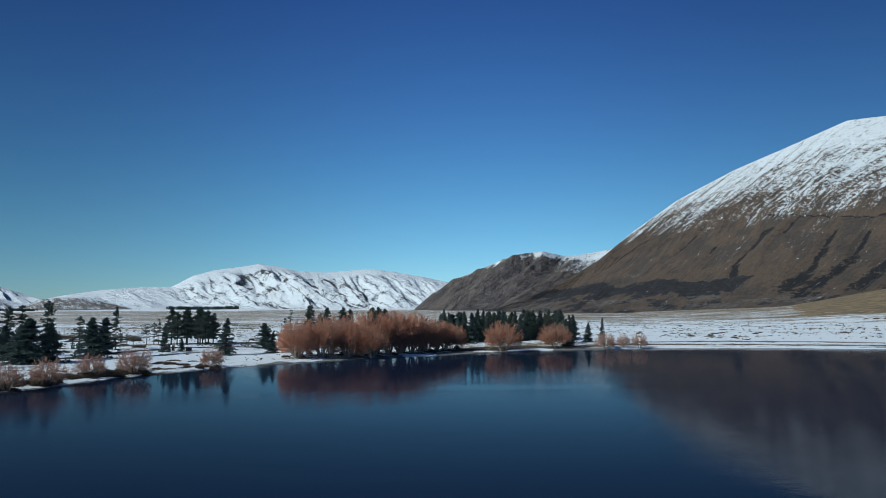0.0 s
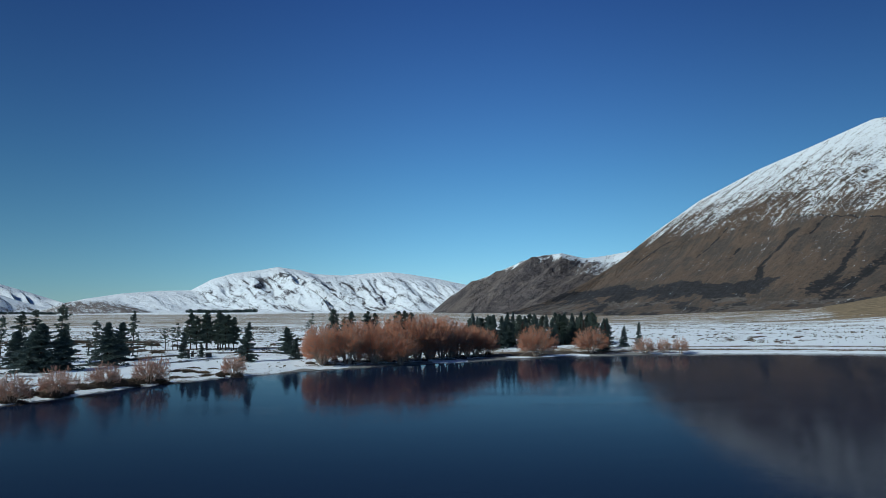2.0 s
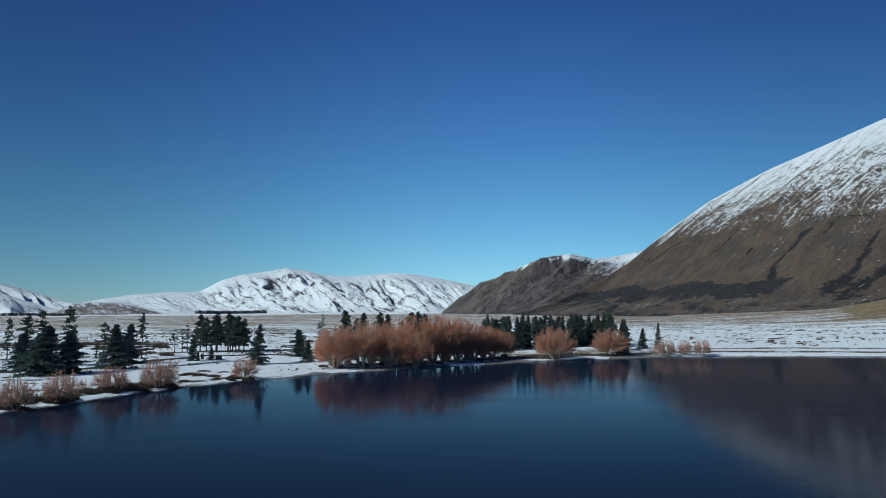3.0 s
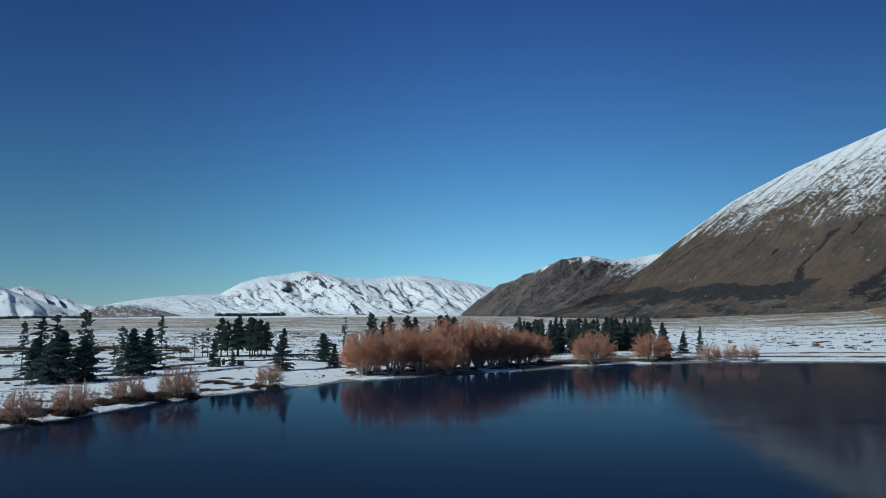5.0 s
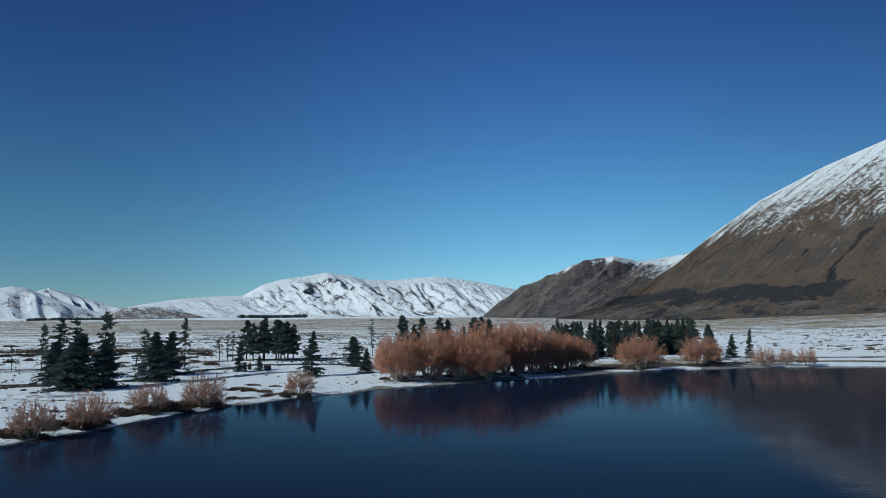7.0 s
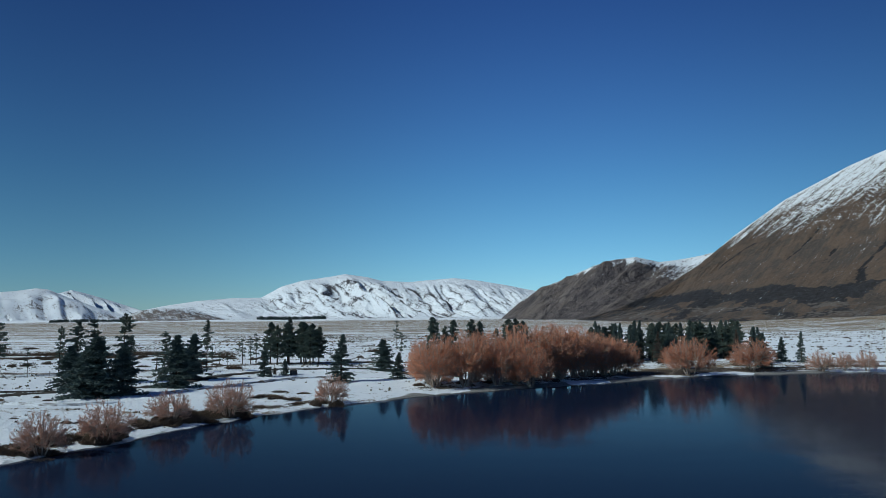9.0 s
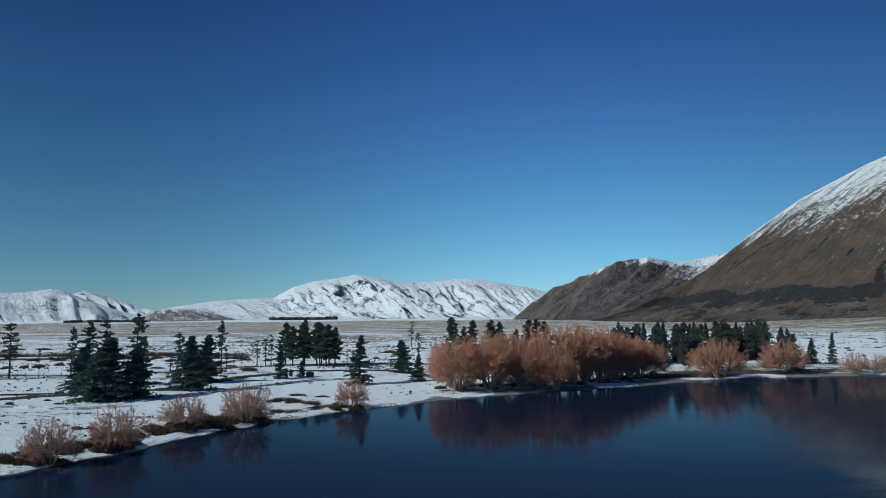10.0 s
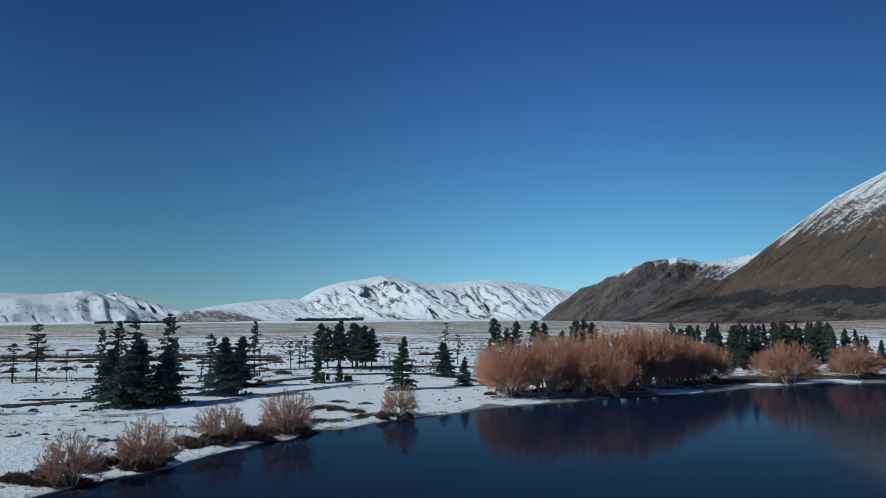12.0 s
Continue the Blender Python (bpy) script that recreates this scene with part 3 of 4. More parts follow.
M_LOW_HILL = slope_material("dark_low_hill", (0.21, 0.175, 0.155), (0.15, 0.13, 0.12), (0.07, 0.062, 0.06), (0.3, 0.26, 0.23), grain=1.5)

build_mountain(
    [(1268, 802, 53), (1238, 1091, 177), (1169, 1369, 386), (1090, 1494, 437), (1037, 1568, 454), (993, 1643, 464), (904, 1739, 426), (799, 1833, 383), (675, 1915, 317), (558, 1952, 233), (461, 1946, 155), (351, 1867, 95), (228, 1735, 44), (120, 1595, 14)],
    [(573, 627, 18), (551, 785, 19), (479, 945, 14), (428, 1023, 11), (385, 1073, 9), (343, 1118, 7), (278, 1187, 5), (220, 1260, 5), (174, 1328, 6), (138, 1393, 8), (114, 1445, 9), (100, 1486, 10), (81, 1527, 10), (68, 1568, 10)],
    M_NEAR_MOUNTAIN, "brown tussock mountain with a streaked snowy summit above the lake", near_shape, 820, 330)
build_mountain(
    [(691, 2351, 242), (593, 2377, 224), (524, 2373, 212), (441, 2339, 198), (361, 2302, 211), (288, 2312, 203), (235, 2338, 188), (163, 2394, 158),
     (69, 2449, 123), (0, 2500, 80), (-60, 2499, 29)],
    [(438, 1642, 8), (380, 1677, 8), (334, 1717, 9), (272, 1758, 10), (212, 1787, 11), (153, 1843, 11), (112, 1896, 11), (62, 1979, 11),
     (8, 2079, 12), (-35, 2199, 14), (-68, 2328, 15)],
    M_ROCKY_HILL, "grey-brown rocky hill with a thin line of snow on its crest", hill_shape, 560, 220, 1.15)
build_mountain(
    [(-2436, 3981, 58), (-2274, 4076, 91), (-2132, 4152, 128), (-1953, 4240, 160), (-1765, 4321, 177), (-1602, 4384, 180), (-1486, 4424, 250),
     (-1367, 4462, 287), (-1194, 4511, 313), (-1102, 4534, 331), (-960, 4562, 310), (-873, 4583, 286), (-692, 4613, 277), (-547, 4632, 290),
     (-401, 4646, 300), (-256, 4656, 283), (-76, 4661, 252), (101, 4660, 214), (276, 4651, 178)],
    [(-1777, 3435, 37), (-1501, 3564, 39), (-1175, 3684, 38), (-932, 3752, 38), (-682, 3804, 36), (-533, 3827, 38), (-264, 3854, 36), (-27, 3861, 38), (234, 3852, 36), (514, 3822, 37)],
    M_FAR_RANGE, "distant snow-covered range with blue shadowed gullies", range_shape, 560, 170, 1.1, 0.05)
build_mountain(
    [(-3263, 2970, 163), (-2967, 3269, 195), (-2779, 3431, 196), (-2698, 3496, 194), (-2635, 3544, 201), (-2558, 3600, 217), (-2513, 3632, 212),
     (-2430, 3689, 169), (-2306, 3767, 113), (-2177, 3844, 68)],
    [(-2728, 2591, 30), (-2462, 2848, 29), (-2295, 2985, 30), (-2223, 3040, 31), (-2098, 3128, 31), (-1986, 3201, 29), (-1878, 3265, 29), (-1765, 3328, 30)],
    M_SMOOTH_RANGE, "smooth rounded snow-covered range far across the plain", smooth_shape, 320, 110, 1.1, 0.12)
build_mountain(
    [(-2766, 3820, 162), (-2622, 3921, 210), (-2584, 3946, 224), (-2519, 3988, 204), (-2411, 4055, 164), (-2299, 4120, 120), (-2227, 4159, 92), (-2153, 4198, 56)],
    [(-2440, 3560, 36), (-2301, 3652, 36), (-2203, 3712, 35), (-2102, 3770, 35), (-1997, 3827, 36), (-1861, 3895, 36)],
    M_FAR_RANGE, "steep blue-white snowy spur behind the smooth range", spur_shape, 240, 100, 1.1, 0.05)
build_mountain(
    [(-1788, 3087, 42), (-1716, 3128, 80), (-1629, 3174, 93), (-1538, 3219, 85), (-1445, 3262, 60), (-1348, 3303, 33)],
    [(-1584, 2800, 24), (-1517, 2837, 22), (-1437, 2878, 22), (-1355, 2918, 24), (-1270, 2956, 24), (-1183, 2991, 24)],
    M_LOW_HILL, "low brown foothill lightly dusted with snow", foothill_shape, 160, 60, 1.0)

# ---- plants ----
def unit(v):
    return v / np.maximum(np.linalg.norm(v, axis=-1, keepdims=True), 1e-9)


def frames_of(d):
    """Two directions across each of the directions d."""
    helper = np.where(np.abs(d[:, 2:3]) > 0.9, np.array([[1.0, 0, 0]]), np.array([[0, 0, 1.0]]))
    a = unit(np.cross(d, helper))
    return a, np.cross(d, a)


def tubes(p, q, rp, rq, sides):
    """Tapered tubes from the points p to q, as vertices and quads."""
    a, b = frames_of(unit(q - p))
    angle = np.arange(sides) * 2 * np.pi / sides
    ring = a[:, None] * np.cos(angle)[None, :, None] + b[:, None] * np.sin(angle)[None, :, None]
    verts = np.concatenate([p[:, None] + ring * rp[:, None, None], q[:, None] + ring * rq[:, None, None]], 1)
    k = np.arange(sides)
    face = np.stack([k, (k + 1) % sides, (k + 1) % sides + sides, k + sides], -1)
    faces = face[None] + (np.arange(len(p)) * 2 * sides)[:, None, None]
    return verts.reshape(-1, 3), faces.reshape(-1, 4)


def spikes(p, q, r):
    """Thin three-sided twigs from p, pointed at q, as vertices and triangles."""
    a, b = frames_of(unit(q - p))
    corners = [p + (a * math.cos(w) + b * math.sin(w)) * r[:, None] for w in (0, 2.094, 4.189)]
    verts = np.stack([*corners, q], 1)
    face = np.array([[0, 1, 3], [1, 2, 3], [2, 0, 3]])
    return verts.reshape(-1, 3), (face[None] + (np.arange(len(p)) * 4)[:, None, None]).reshape(-1, 3)


def blades(p, d, length, width, rng):
    """Flat pointed needle sprays from p along d, as vertices and triangles."""
    a, b = frames_of(d)
    w = rng.uniform(0, np.pi, len(p))[:, None]
    side = a * np.cos(w) + b * np.sin(w)
    q = p + d * length[:, None]
    m = p + d * (length * 0.45)[:, None]
    verts = np.stack([p, m + side * width[:, None], q, m - side * width[:, None]], 1)
    face = np.array([[0, 1, 2], [0, 2, 3]])
    return verts.reshape(-1, 3), (face[None] + (np.arange(len(p)) * 4)[:, None, None]).reshape(-1, 3)


def joined(pieces):
    verts, faces, base = [], [], 0
    for v, f in pieces:
        verts.append(v)
        faces.append(f + base)
        base += len(v)
    return np.concatenate(verts), np.concatenate(faces)


def part(name, mesh, parent, label=""):
    ob = new(name, mesh)
    ob.parent = parent
    return tagged(ob, label)


def bezier(p0, p1, p2, t):
    return p0 * (1 - t) ** 2 + p1 * 2 * t * (1 - t) + p2 * t ** 2


def make_willow(seed, height, radius, limbs, twigs, material, thick=0.024, skirt=0.25, stems=6, low=0.24):
    """A bare winter willow: several leaning stems, limbs, and a dome of fine upright twigs."""
    rng = np.random.RandomState(seed)
    root = new("willow_tree")
    # limb ends fill a lobed dome
    az = np.arange(limbs) * 2.39996 + rng.normal(0, 0.12, limbs)
    lobe = 1 + 0.14 * np.sin(3 * az + rng.uniform(0, 6)) + 0.10 * np.sin(5 * az + rng.uniform(0, 6))
    tilt = np.arcsin(np.clip(np.linspace(-0.60, 0.98, limbs) + rng.normal(0, 0.04, limbs), -0.7, 0.99))
    out = np.where(np.arange(limbs) % 4 == 0, rng.uniform(0.35, 0.70, limbs), rng.uniform(0.76, 0.90, limbs))
    centre = skirt * height
    reach = np.cos(tilt) * out
    up = np.where(tilt > 0, np.sin(tilt) * out * (height - centre), np.sin(tilt) * out * centre * 1.6)
    ends = np.stack([np.cos(az) * reach * radius * lobe, np.sin(az) * reach * radius * lobe, np.maximum(centre + up, 0.05 * height)], -1)
    # short thick stems spread from the root and split into limbs
    stem_az = np.arange(stems) * 2 * np.pi / stems + rng.normal(0, 0.35, stems)
    away = np.stack([np.cos(stem_az), np.sin(stem_az), 0 * stem_az], -1)
    foot = away * radius * 0.07 + np.array([0, 0, -0.25])
    top = away * radius * rng.uniform(0.25, 0.46, (stems, 1)) + np.array([0, 0, 1]) * height * rng.uniform(0.34, 0.52, (stems, 1))
    knee = foot * 1.2 + (top - foot) * np.array([0.62, 0.62, 0.40])
    pick = np.argmin(np.linalg.norm(unit(ends[:, None, :2] + 1e-6) - away[None, :, :2], axis=-1) + rng.uniform(0, 0.5, (limbs, stems)), 1)
    start = bezier(foot[pick], knee[pick], top[pick], rng.uniform(0.42, 1.0, limbs)[:, None])
    fork = start + (ends - start) * np.array([0.62, 0.62, 0.36]) + rng.normal(0, 0.035 * radius, ends.shape)
    wood, steps = [], 5
    size = height / 10.0
    for k in range(steps):
        t0, t1 = k / steps, (k + 1) / steps
        wood.append(tubes(bezier(foot, knee, top, t0), bezier(foot, knee, top, t1), np.full(stems, (0.15 - 0.075 * t0) * size), np.full(stems, (0.15 - 0.075 * t1) * size), 7))
        wood.append(tubes(bezier(start, fork, ends, t0), bezier(start, fork, ends, t1), np.full(limbs, (0.050 * (1 - t0) + 0.020) * size), np.full(limbs, (0.050 * (1 - t1) + 0.020) * size), 5))

    def inside(v):
        """Twigs that would stand out of the crown's rounded outline are drawn in towards it."""
        w = v - np.array([0, 0, centre])
        a = np.arctan2(w[:, 1], w[:, 0])
        wide = radius * (1 + 0.10 * np.sin(3 * a + seed) + 0.07 * np.sin(5 * a + 2 * seed) + 0.05 * np.sin(9 * a + 7 * w[:, 2] / height))
        rho = np.sqrt((w[:, 0] / wide) ** 2 + (w[:, 1] / wide) ** 2 + (w[:, 2] / (height - centre)) ** 2)
        keep = np.where(rho > 0.94, (0.94 + 0.30 * (rho - 0.94)) / np.maximum(rho, 1e-6), 1.0)
        return w * keep[:, None] + np.array([0, 0, centre])

    # branchlets fan out from the limbs
    n = limbs * 9
    own = rng.randint(0, limbs, n)
    t = rng.uniform(0.22, 1.0, n)[:, None] ** 0.8
    p = bezier(start[own], fork[own], ends[own], t)
    outward = unit((p - np.array([0, 0, 0.12 * height])) / np.array([radius, radius, height]))
    d = unit(outward * rng.uniform(0.6, 1.3, (n, 1)) + np.array([0, 0, 0.35]) + rng.normal(0, 0.55, (n, 3)))
    q = p + d * rng.uniform(0.45, 1.35, n)[:, None] * size
    q = inside(q)
    wood.append(tubes(p, q, np.full(n, 0.024 * size), np.full(n, 0.008 * size), 3))
    trunk = mesh_from("willow_trunk", *joined(wood), M_WILLOW_BARK)
    part("trunk", trunk, root, "grey-tan leaning stems and limbs")
    # fine twigs stand in brushes along the branchlets, with gaps between the brushes
    full = rng.uniform(0.3, 1.0, n)
    own = rng.choice(n, twigs, p=full / full.sum())
    o = p[own] + (q - p)[own] * rng.uniform(0.10, 1.0, (twigs, 1)) + rng.normal(0, 0.05 * size, (twigs, 3))
    o[:, 2] = np.where(o[:, 2] < low * height, (low + 0.30 * rng.uniform(0, 1, twigs)) * height, o[:, 2])
    d = unit(unit(q - p)[own] + np.array([0, 0, 0.30]) + rng.normal(0, 0.50, (twigs, 3)))
    tip = o + d * (rng.uniform(0.30, 0.95, twigs) * size)[:, None]
    o, tip = inside(o), inside(tip)
    crown = mesh_from("willow_crown", *spikes(o, tip, rng.uniform(0.6, 1.2, twigs) * thick), material)
    part("crown", crown, root, "dense haze of bare fine twigs")
    return root, height, radius


def make_pine(seed, height, radius, bare, whorls, per, tufts, needle, droop, shape, material, name="pine_tree", ragged=0.3, lean=0.02):
    """A conifer: tapered trunk, whorls of boughs, sprays of needles along each bough."""
    rng = np.random.RandomState(seed)
    root = new(name)
    spine_x, spine_y = rng.normal(0, lean * height, 2)

    def axis(t):
        return np.stack([spine_x * t ** 2, spine_y * t ** 2, t * height], -1)

    t = np.linspace(-0.02, 1, 9)
    r = np.interp(t, [-0.02, 0.05, 1], [0.020, 0.015, 0.002]) * height
    wood = [tubes(axis(t[:-1]), axis(t[1:]), r[:-1], r[1:], 7)]
    n = whorls * per
    level = bare + (0.985 - bare) * (np.repeat(np.linspace(0, 1, whorls), per) + rng.normal(0, 0.8 / whorls, n))
    level = np.clip(np.where(level > 0.985, 1.97 - level, level), bare, 0.985)
    rel = (level - bare) / (1 - bare)
    if shape == "cone":
        reach = radius * (1 - rel) ** 1.08 * np.interp(rel, [0, 0.08, 1], [0.85, 1, 1]) + 0.04 * radius
    elif shape == "spire":
        reach = radius * np.interp(rel, [0, 0.15, 0.5, 0.85, 1], [0.45, 1.0, 0.74, 0.34, 0.03])
    else:
        reach = radius * np.interp(rel, [0, 0.2, 0.55, 0.85, 1], [0.50, 0.95, 0.80, 0.50, 0.12])
    reach = reach * rng.uniform(1 - ragged * 1.4, 1 + ragged * 0.6, n)
    az = rng.uniform(0, 2 * np.pi, n)
    flat = np.stack([np.cos(az), np.sin(az), 0 * az], -1)
    rise = rng.normal(0, 0.10, n) + np.interp(rel, [0, 1], [-droop, 0.55])
    p = axis(level)
    q = p + flat * reach[:, None] + np.stack([0 * az, 0 * az, rise * reach], -1)
    wood.append(tubes(p, q, np.full(n, 0.0045 * height), np.full(n, 0.0012 * height), 3))
    part("trunk", mesh_from("conifer_trunk", *joined(wood), M_PINE_BARK), root, "straight dark brown trunk")
    m = n * tufts
    own = np.repeat(np.arange(n), tufts)
    along = rng.uniform(0.15 if shape == "cone" else 0.30, 1.0, m) ** 0.8
    spread = np.stack([-np.sin(az), np.cos(az), 0 * az], -1)[own] * (rng.uniform(-1, 1, m) * 0.42 * np.sin(np.pi * np.clip(along, 0, 0.93)) * reach[own])[:, None]
    sag = np.stack([0 * along, 0 * along, -0.10 * reach[own] * along ** 2], -1)
    o = p[own] + (q - p)[own] * along[:, None] + spread + sag + rng.normal(0, 0.02 * radius, (m, 3))
    blade = 8
    o = np.repeat(o, blade, 0)
    bough = np.repeat(unit((q - p)[own] + spread * 0.8), blade, 0)
    d = unit(bough * 0.6 + rng.normal(0, 0.55, o.shape) * np.array([1, 1, 0.75]) + np.array([0, 0, 0.15 - droop * 0.3]))
    length = rng.uniform(0.55, 1.2, len(o)) * needle * np.repeat(np.interp(rel[own], [0, 0.8, 1], [1.0, 0.9, 0.5]), blade)
    crown = mesh_from("conifer_crown", *blades(o, d, length, length * rng.uniform(0.16, 0.26, len(o)), rng), material)
    part("crown", crown, root, "ragged dark green needle boughs")
    return root, height, radius


def make_scrub(seed, shoots, material, name):
    """A low untidy shrub one metre high: many short thin shoots in a broken mound."""
    rng = np.random.RandomState(seed)
    az, out = rng.uniform(0, 2 * np.pi, shoots), rng.uniform(0, 1, shoots) ** 0.55
    edge = 0.72 + 0.16 * np.sin(2 * az + seed) + 0.12 * np.sin(5 * az + seed * 2)
    o = np.stack([np.cos(az) * out * edge, np.sin(az) * out * edge, 0 * out], -1)
    top = np.sqrt(np.clip(1.02 - out ** 2, 0.04, 1)) * (0.62 + 0.28 * np.sin(3 * az + 5 * out + seed))
    o[:, 2] = top * rng.uniform(0.0, 0.85, shoots) - 0.06
    d = unit(np.stack([np.cos(az) * out, np.sin(az) * out, 0.7 + 0 * out], -1) + rng.normal(0, 0.6, (shoots, 3)))
    length = rng.uniform(0.14, 0.34, shoots)
    v, f = spikes(o, o + d * length[:, None], length * 0.10)
    return new(name, mesh_from(name, v, f, material)), 1.0, 1.0


used = set()


def plant(kind, x, y, height, radius, label, group="", turn=None):
    """Stands a plant of this kind on the ground: the first is the model itself, the rest are copies."""
    root, h, r = kind
    z = float(ground_height(x, y)) - 0.05
    turn = turn if turn is not None else (x * 37.7 + y * 17.3) % 360
    m = pose(x, y, z, 0, 0, turn) @ Matrix.Diagonal((radius / r, radius / r, height / h, 1))
    if root.name in used:
        s = root.scale
        ob = copy_thing(root, m @ Matrix.Diagonal((1 / s[0], 1 / s[1], 1 / s[2], 1)))
    else:
        used.add(root.name)
        root.matrix_basis = m
        ob = root
    return tagged(ob, label, "tree" if "tree" in root.name else "shrub", group)


# crack willows by the water
big = [make_willow(41 + k, 11.5, 5.2, 130, 14500, M_TWIGS, 0.0160, 0.42, 11, 0.10) for k in range(3)]
round_willow = [make_willow(51 + k, 10.0, 6.4, 140, 15500, M_RED_TWIGS, 0.0180, 0.42, 4, 0.17) for k in range(2)]
small = [make_willow(61 + k, 5.2, 3.3, 110, 10500, M_PALE_TWIGS, 0.0105, 0.38, 9, 0.06) for k in range(3)]
grey = make_willow(71, 10.5, 3.0, 50, 4200, M_PALE_TWIGS, 0.014, 0.42, 3, 0.16)

WILLOWS = [(-36.2, 192.9, 10.6, 5.8), (-30.2, 195.0, 11.6, 5.4), (-23.6, 198.6, 10.2, 5.4), (-16.6, 206.2, 12.7, 6.6), (-37.5, 197.5, 9.4, 5.6), (-28.5, 202.0, 11.0, 5.4),
           (-9.6, 212.6, 12.5, 6.6), (-3.8, 218.8, 11.6, 6.0), (1.2, 223.6, 9.9, 5.0), (-22.0, 205.0, 12.2, 5.8), (-9.0, 217.5, 11.8, 5.6),
           (-12.8, 209.6, 12.9, 6.0), (-6.4, 216.0, 12.2, 5.2), (-1.4, 221.4, 10.2, 5.0), (3.8, 225.2, 9.0, 4.8), (-20.0, 202.0, 10.4, 5.0)]
for k, (x, y, h, r) in enumerate(WILLOWS):
    plant(big[k % 3], x, y, h * 1.09, r * 1.08, "bare orange-twigged crack willow crowded in a lakeside thicket", "willow thicket by the lake")
plant(big[1], -16.8, 198.4, 9.2, 5.0, "lower orange willow leaning out over the water", "willow thicket by the lake")
plant(grey, -42.7, 214.0, 10.5, 2.4, "thin grey-brown leafless willow at the edge of the thicket", "willow thicket by the lake")
for k, (x, y, h, r) in enumerate([(6.6, 226.4, 9.1, 5.2), (22.3, 226.6, 10.2, 7.0), (22.5, 243.2, 6.8, 4.6), (41.1, 240.3, 9.1, 6.8)]):
    plant(round_willow[k % 2], x, y, h, r, "round-headed orange willow standing alone on the shingle shore", "single willows on the shore")
for k, (x, y, h, r) in enumerate([(58.4, 240.2, 6.0, 4.0), (64.9, 241.8, 5.5, 2.8), (70.4, 241.9, 5.9, 3.2)]):
    plant(small[k % 3], x, y, h, r, "small pale-twigged willow bush at the far water's edge", "willow bushes on the far shore")
for k, (x, y, h, r) in enumerate([(-70.3, 119.6, 5.2, 3.3), (-67.6, 126.8, 5.5, 3.6), (-67.3, 142.0, 5.0, 3.6), (-61.8, 149.2, 6.2, 4.2), (-51.0, 166.4, 5.4, 3.3)]):
    plant(small[(k + 1) % 3], x, y, h, r, "bare pinkish-tan willow bush on the snowy bank", "willow bushes on the near bank")

# conifers
open_pine = [make_pine(81 + k, 13, 2.0, (0.40, 0.45, 0.36)[k], 14, 5, 12, 0.40, 0.02, "spire" if k == 1 else "open", M_NEEDLES, "pine_tree", 0.55) for k in range(3)]
grove_pine = [make_pine(91 + k, 12, 2.5, 0.19, 19, 7, 18, 0.38, -0.1, "spire", M_NEEDLES, "pine_tree", 0.45) for k in range(2)]
fir = [make_pine(101 + k, 9, 3.4, 0.02, 21, 9, 24, 0.36, 0.18, "cone", M_FIR, "fir_tree", 0.60) for k in range(3)]
slim = [make_pine(111 + k, 9, 1.8, 0.04, 20, 7, 17, 0.30, 0.12, "cone", M_FIR, "fir_tree", 0.42) for k in range(2)]
sparse = [make_pine(121 + k, 7, 1.0, 0.35, 8, 3, 7, 0.34, 0.0, "open", M_NEEDLES, "pine_tree", 0.6, 0.04) for k in range(2)]

TALL = "tall open-crowned dark pine on the snowy flat"
for k, (x, y, h, r) in enumerate([(-103.5, 192.8, 14.8, 2.3), (-111.9, 189.5, 13.2, 2.3), (-109.3, 192.0, 13.7, 2.0), (-132.5, 214.5, 12.0, 1.5), (-114.0, 214.7, 9.2, 1.6),
                                  (-143.9, 208.4, 13.0, 2.4), (-108.6, 221.3, 10.4, 1.7), (-98.9, 224.6, 13.4, 1.6)]):
    plant(open_pine[k % 3], x, y, h, r, TALL, "scattered tall pines")
FIR = "broad dark fir with boughs down to the snow"
for k, (x, y, h, r) in enumerate([(-105.4, 178.7, 8.6, 4.4), (-93.6, 167.0, 10.6, 5.9), (-90.4, 170.3, 9.0, 4.6), (-97.0, 169.0, 8.4, 4.4), (-91.6, 200.7, 10.2, 4.2), (-87.4, 184.6, 10.4, 5.0)]):
    plant(fir[k % 3], x, y, h, r, FIR, "dark firs behind the bank")
for k, (x, y, h, r) in enumerate([(-78.3, 210.0, 7.4, 2.0), (-74.9, 214.7, 4.0, 1.5), (-57.8, 200.8, 10.4, 3.2), (-46.4, 207.3, 6.0, 2.1)]):
    plant(slim[k % 2], x, y, h, r, "narrow dark fir standing in the snow", "narrow firs on the flat")
plant(fir[1], -53.8, 231.0, 8.2, 4.2, "rounded bushy dark conifer on the snow", "narrow firs on the flat")
for k, (x, y, h, r) in enumerate([(-92.0, 253, 12.6, 3.0), (-89.2, 251, 11.6, 2.9), (-88.0, 257, 12.0, 3.0), (-86.0, 252, 13.3, 3.0), (-83.6, 256, 12.6, 3.1), (-81.2, 251, 12.6, 2.9), (-80.2, 257, 12.0, 2.9), (-77.6, 254, 11.2, 2.8), (-83.6, 261, 12.2, 2.9), (-78.8, 249, 11.6, 2.6)]):
    plant(grove_pine[k % 2], x, y, h, r, "dense dark pine in a tight grove of bare trunks", "pine grove")
